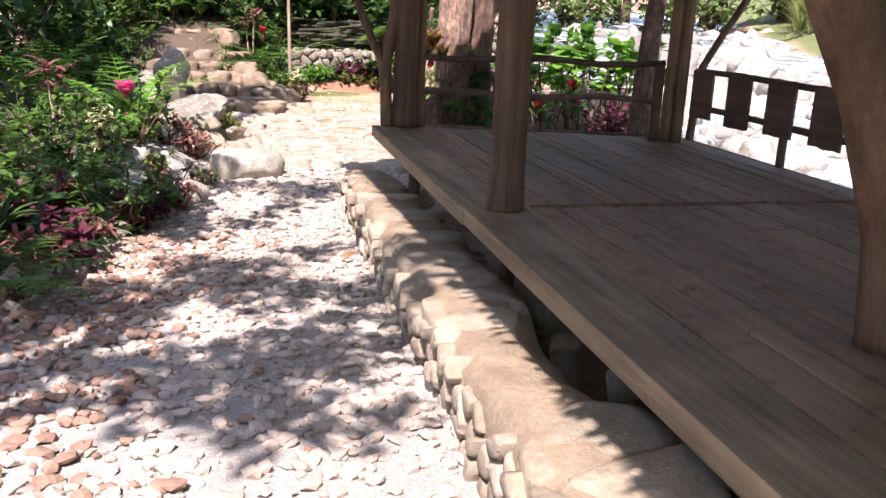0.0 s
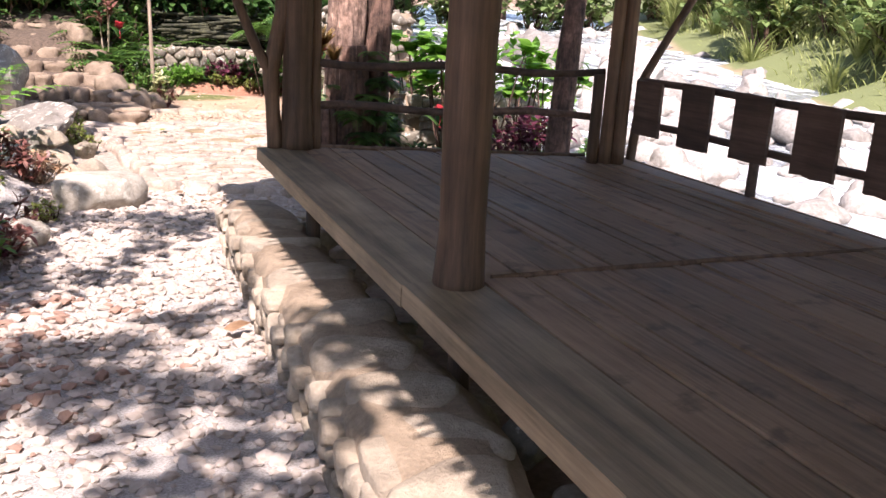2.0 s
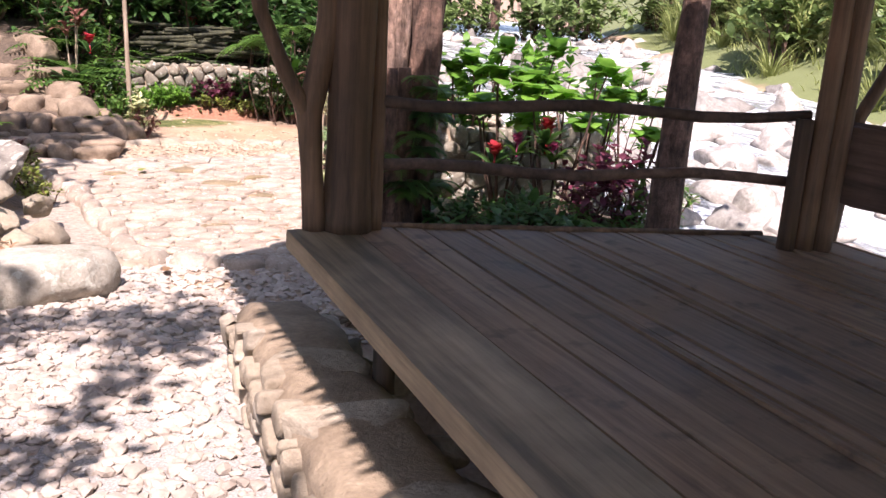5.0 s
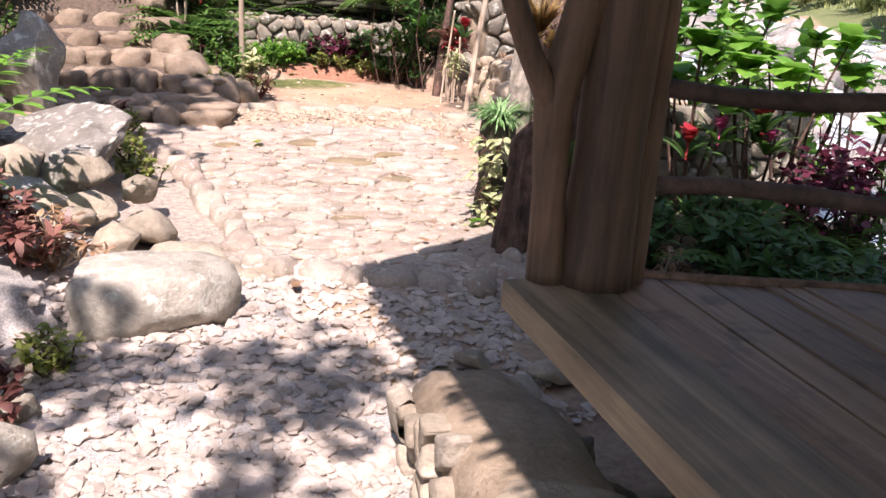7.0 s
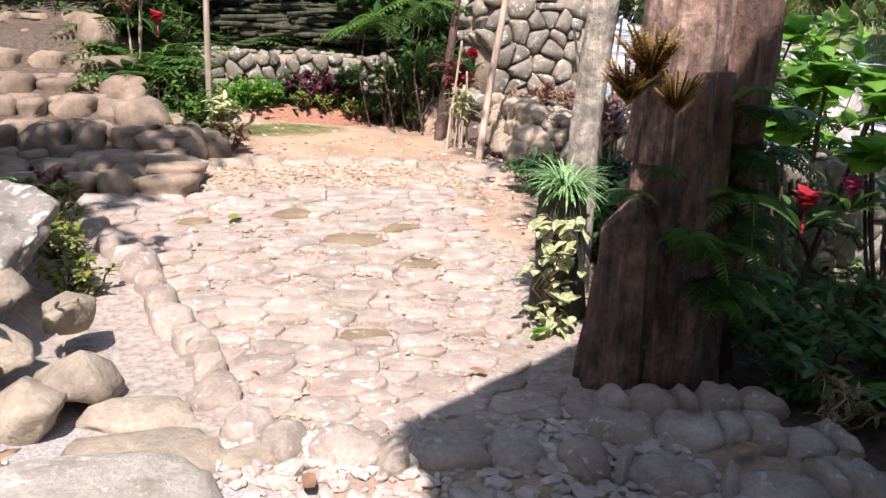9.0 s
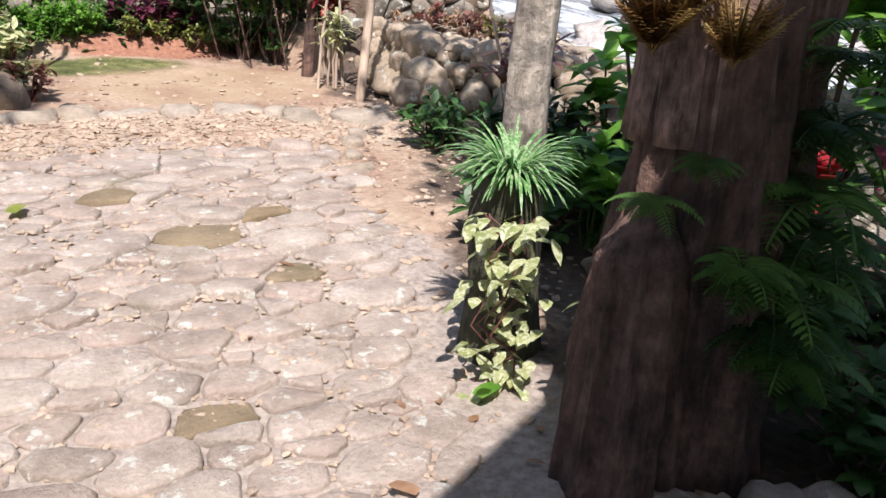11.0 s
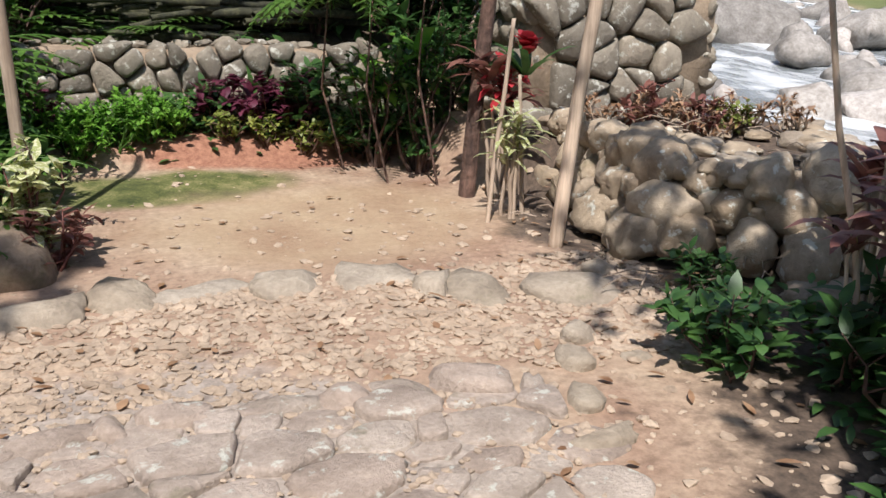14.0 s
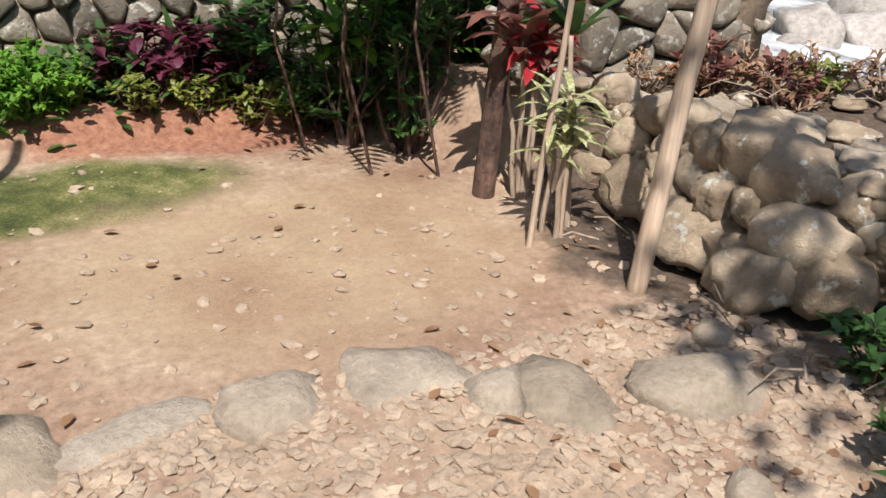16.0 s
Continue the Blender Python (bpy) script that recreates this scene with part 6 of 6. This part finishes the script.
def stone_row(line, lo, hi, deep, tall, sink, meshes, seed):
    """Squarish stones end to end along a line."""
    rng = random.Random(seed)
    for (ax, ay), (bx, by) in zip(line, line[1:]):
        total, t = math.hypot(bx - ax, by - ay), 0.0
        while t < total - 0.05:
            ln = min(rng.uniform(lo, hi), total - t)
            u = (t + ln / 2) / total
            x, y = ax + (bx - ax) * u + rng.uniform(-0.02, 0.02), ay + (by - ay) * u + rng.uniform(-0.02, 0.02)
            one_rock(rng.choice(meshes), "paving_stone", x, y, gz(x, y) + sink - 0.03 + rng.uniform(-0.015, 0.015), 1.0, math.degrees(math.atan2(by - ay, bx - ax)) + rng.uniform(-8, 8), "", parent=paving, sq=(ln * 1.14, deep * rng.uniform(0.85, 1.2), tall))
            t += ln


# the step down to the gravel, the second row before the old tree, the row along the sandy strip, the far edge
stone_row([(0.80, 9.86), (1.08, 9.62), (1.39, 9.47), (1.72, 9.43), (1.96, 9.33), (2.16, 9.19), (2.45, 8.96), (2.80, 8.86), (3.1, 8.8)], 0.17, 0.34, 0.34, 0.30, 0.0, PAVEBLOCKS, 1)
stone_row([(2.12, 9.50), (2.40, 9.40), (2.75, 9.25), (3.1, 9.14)], 0.13, 0.28, 0.30, 0.28, 0.02, PAVEBLOCKS, 2)
stone_row([(2.30, 9.66), (2.70, 9.56), (3.10, 9.44)], 0.10, 0.22, 0.24, 0.26, 0.03, PAVEBLOCKS, 3)
stone_row([(0.82, 10.02), (0.78, 10.5), (0.66, 11.2), (0.48, 11.8), (0.30, 12.4)], 0.17, 0.30, 0.24, 0.32, 0.02, PAVEBLOCKS, 4)
stone_row([(0.2, 13.0), (0.93, 13.12), (1.66, 13.28), (2.4, 13.24), (2.95, 13.08)], 0.2, 0.36, 0.24, 0.24, -0.01, PAVEBLOCKS, 5)
joint = []
while len(joint) < 2600:
    x, y = rng.uniform(0.2, 3.2), rng.uniform(9.3, 13.5)
    if in_poly(x, y, PAVED):
        joint.append((x, y, gz(x, y) + rng.uniform(0.0, 0.012), rng.choice((0.008, 0.012, 0.018))))
pebbles("joint_pebbles", joint, PEBBLE, "small pebbles in the joints of the paving", "pebbles", 3)
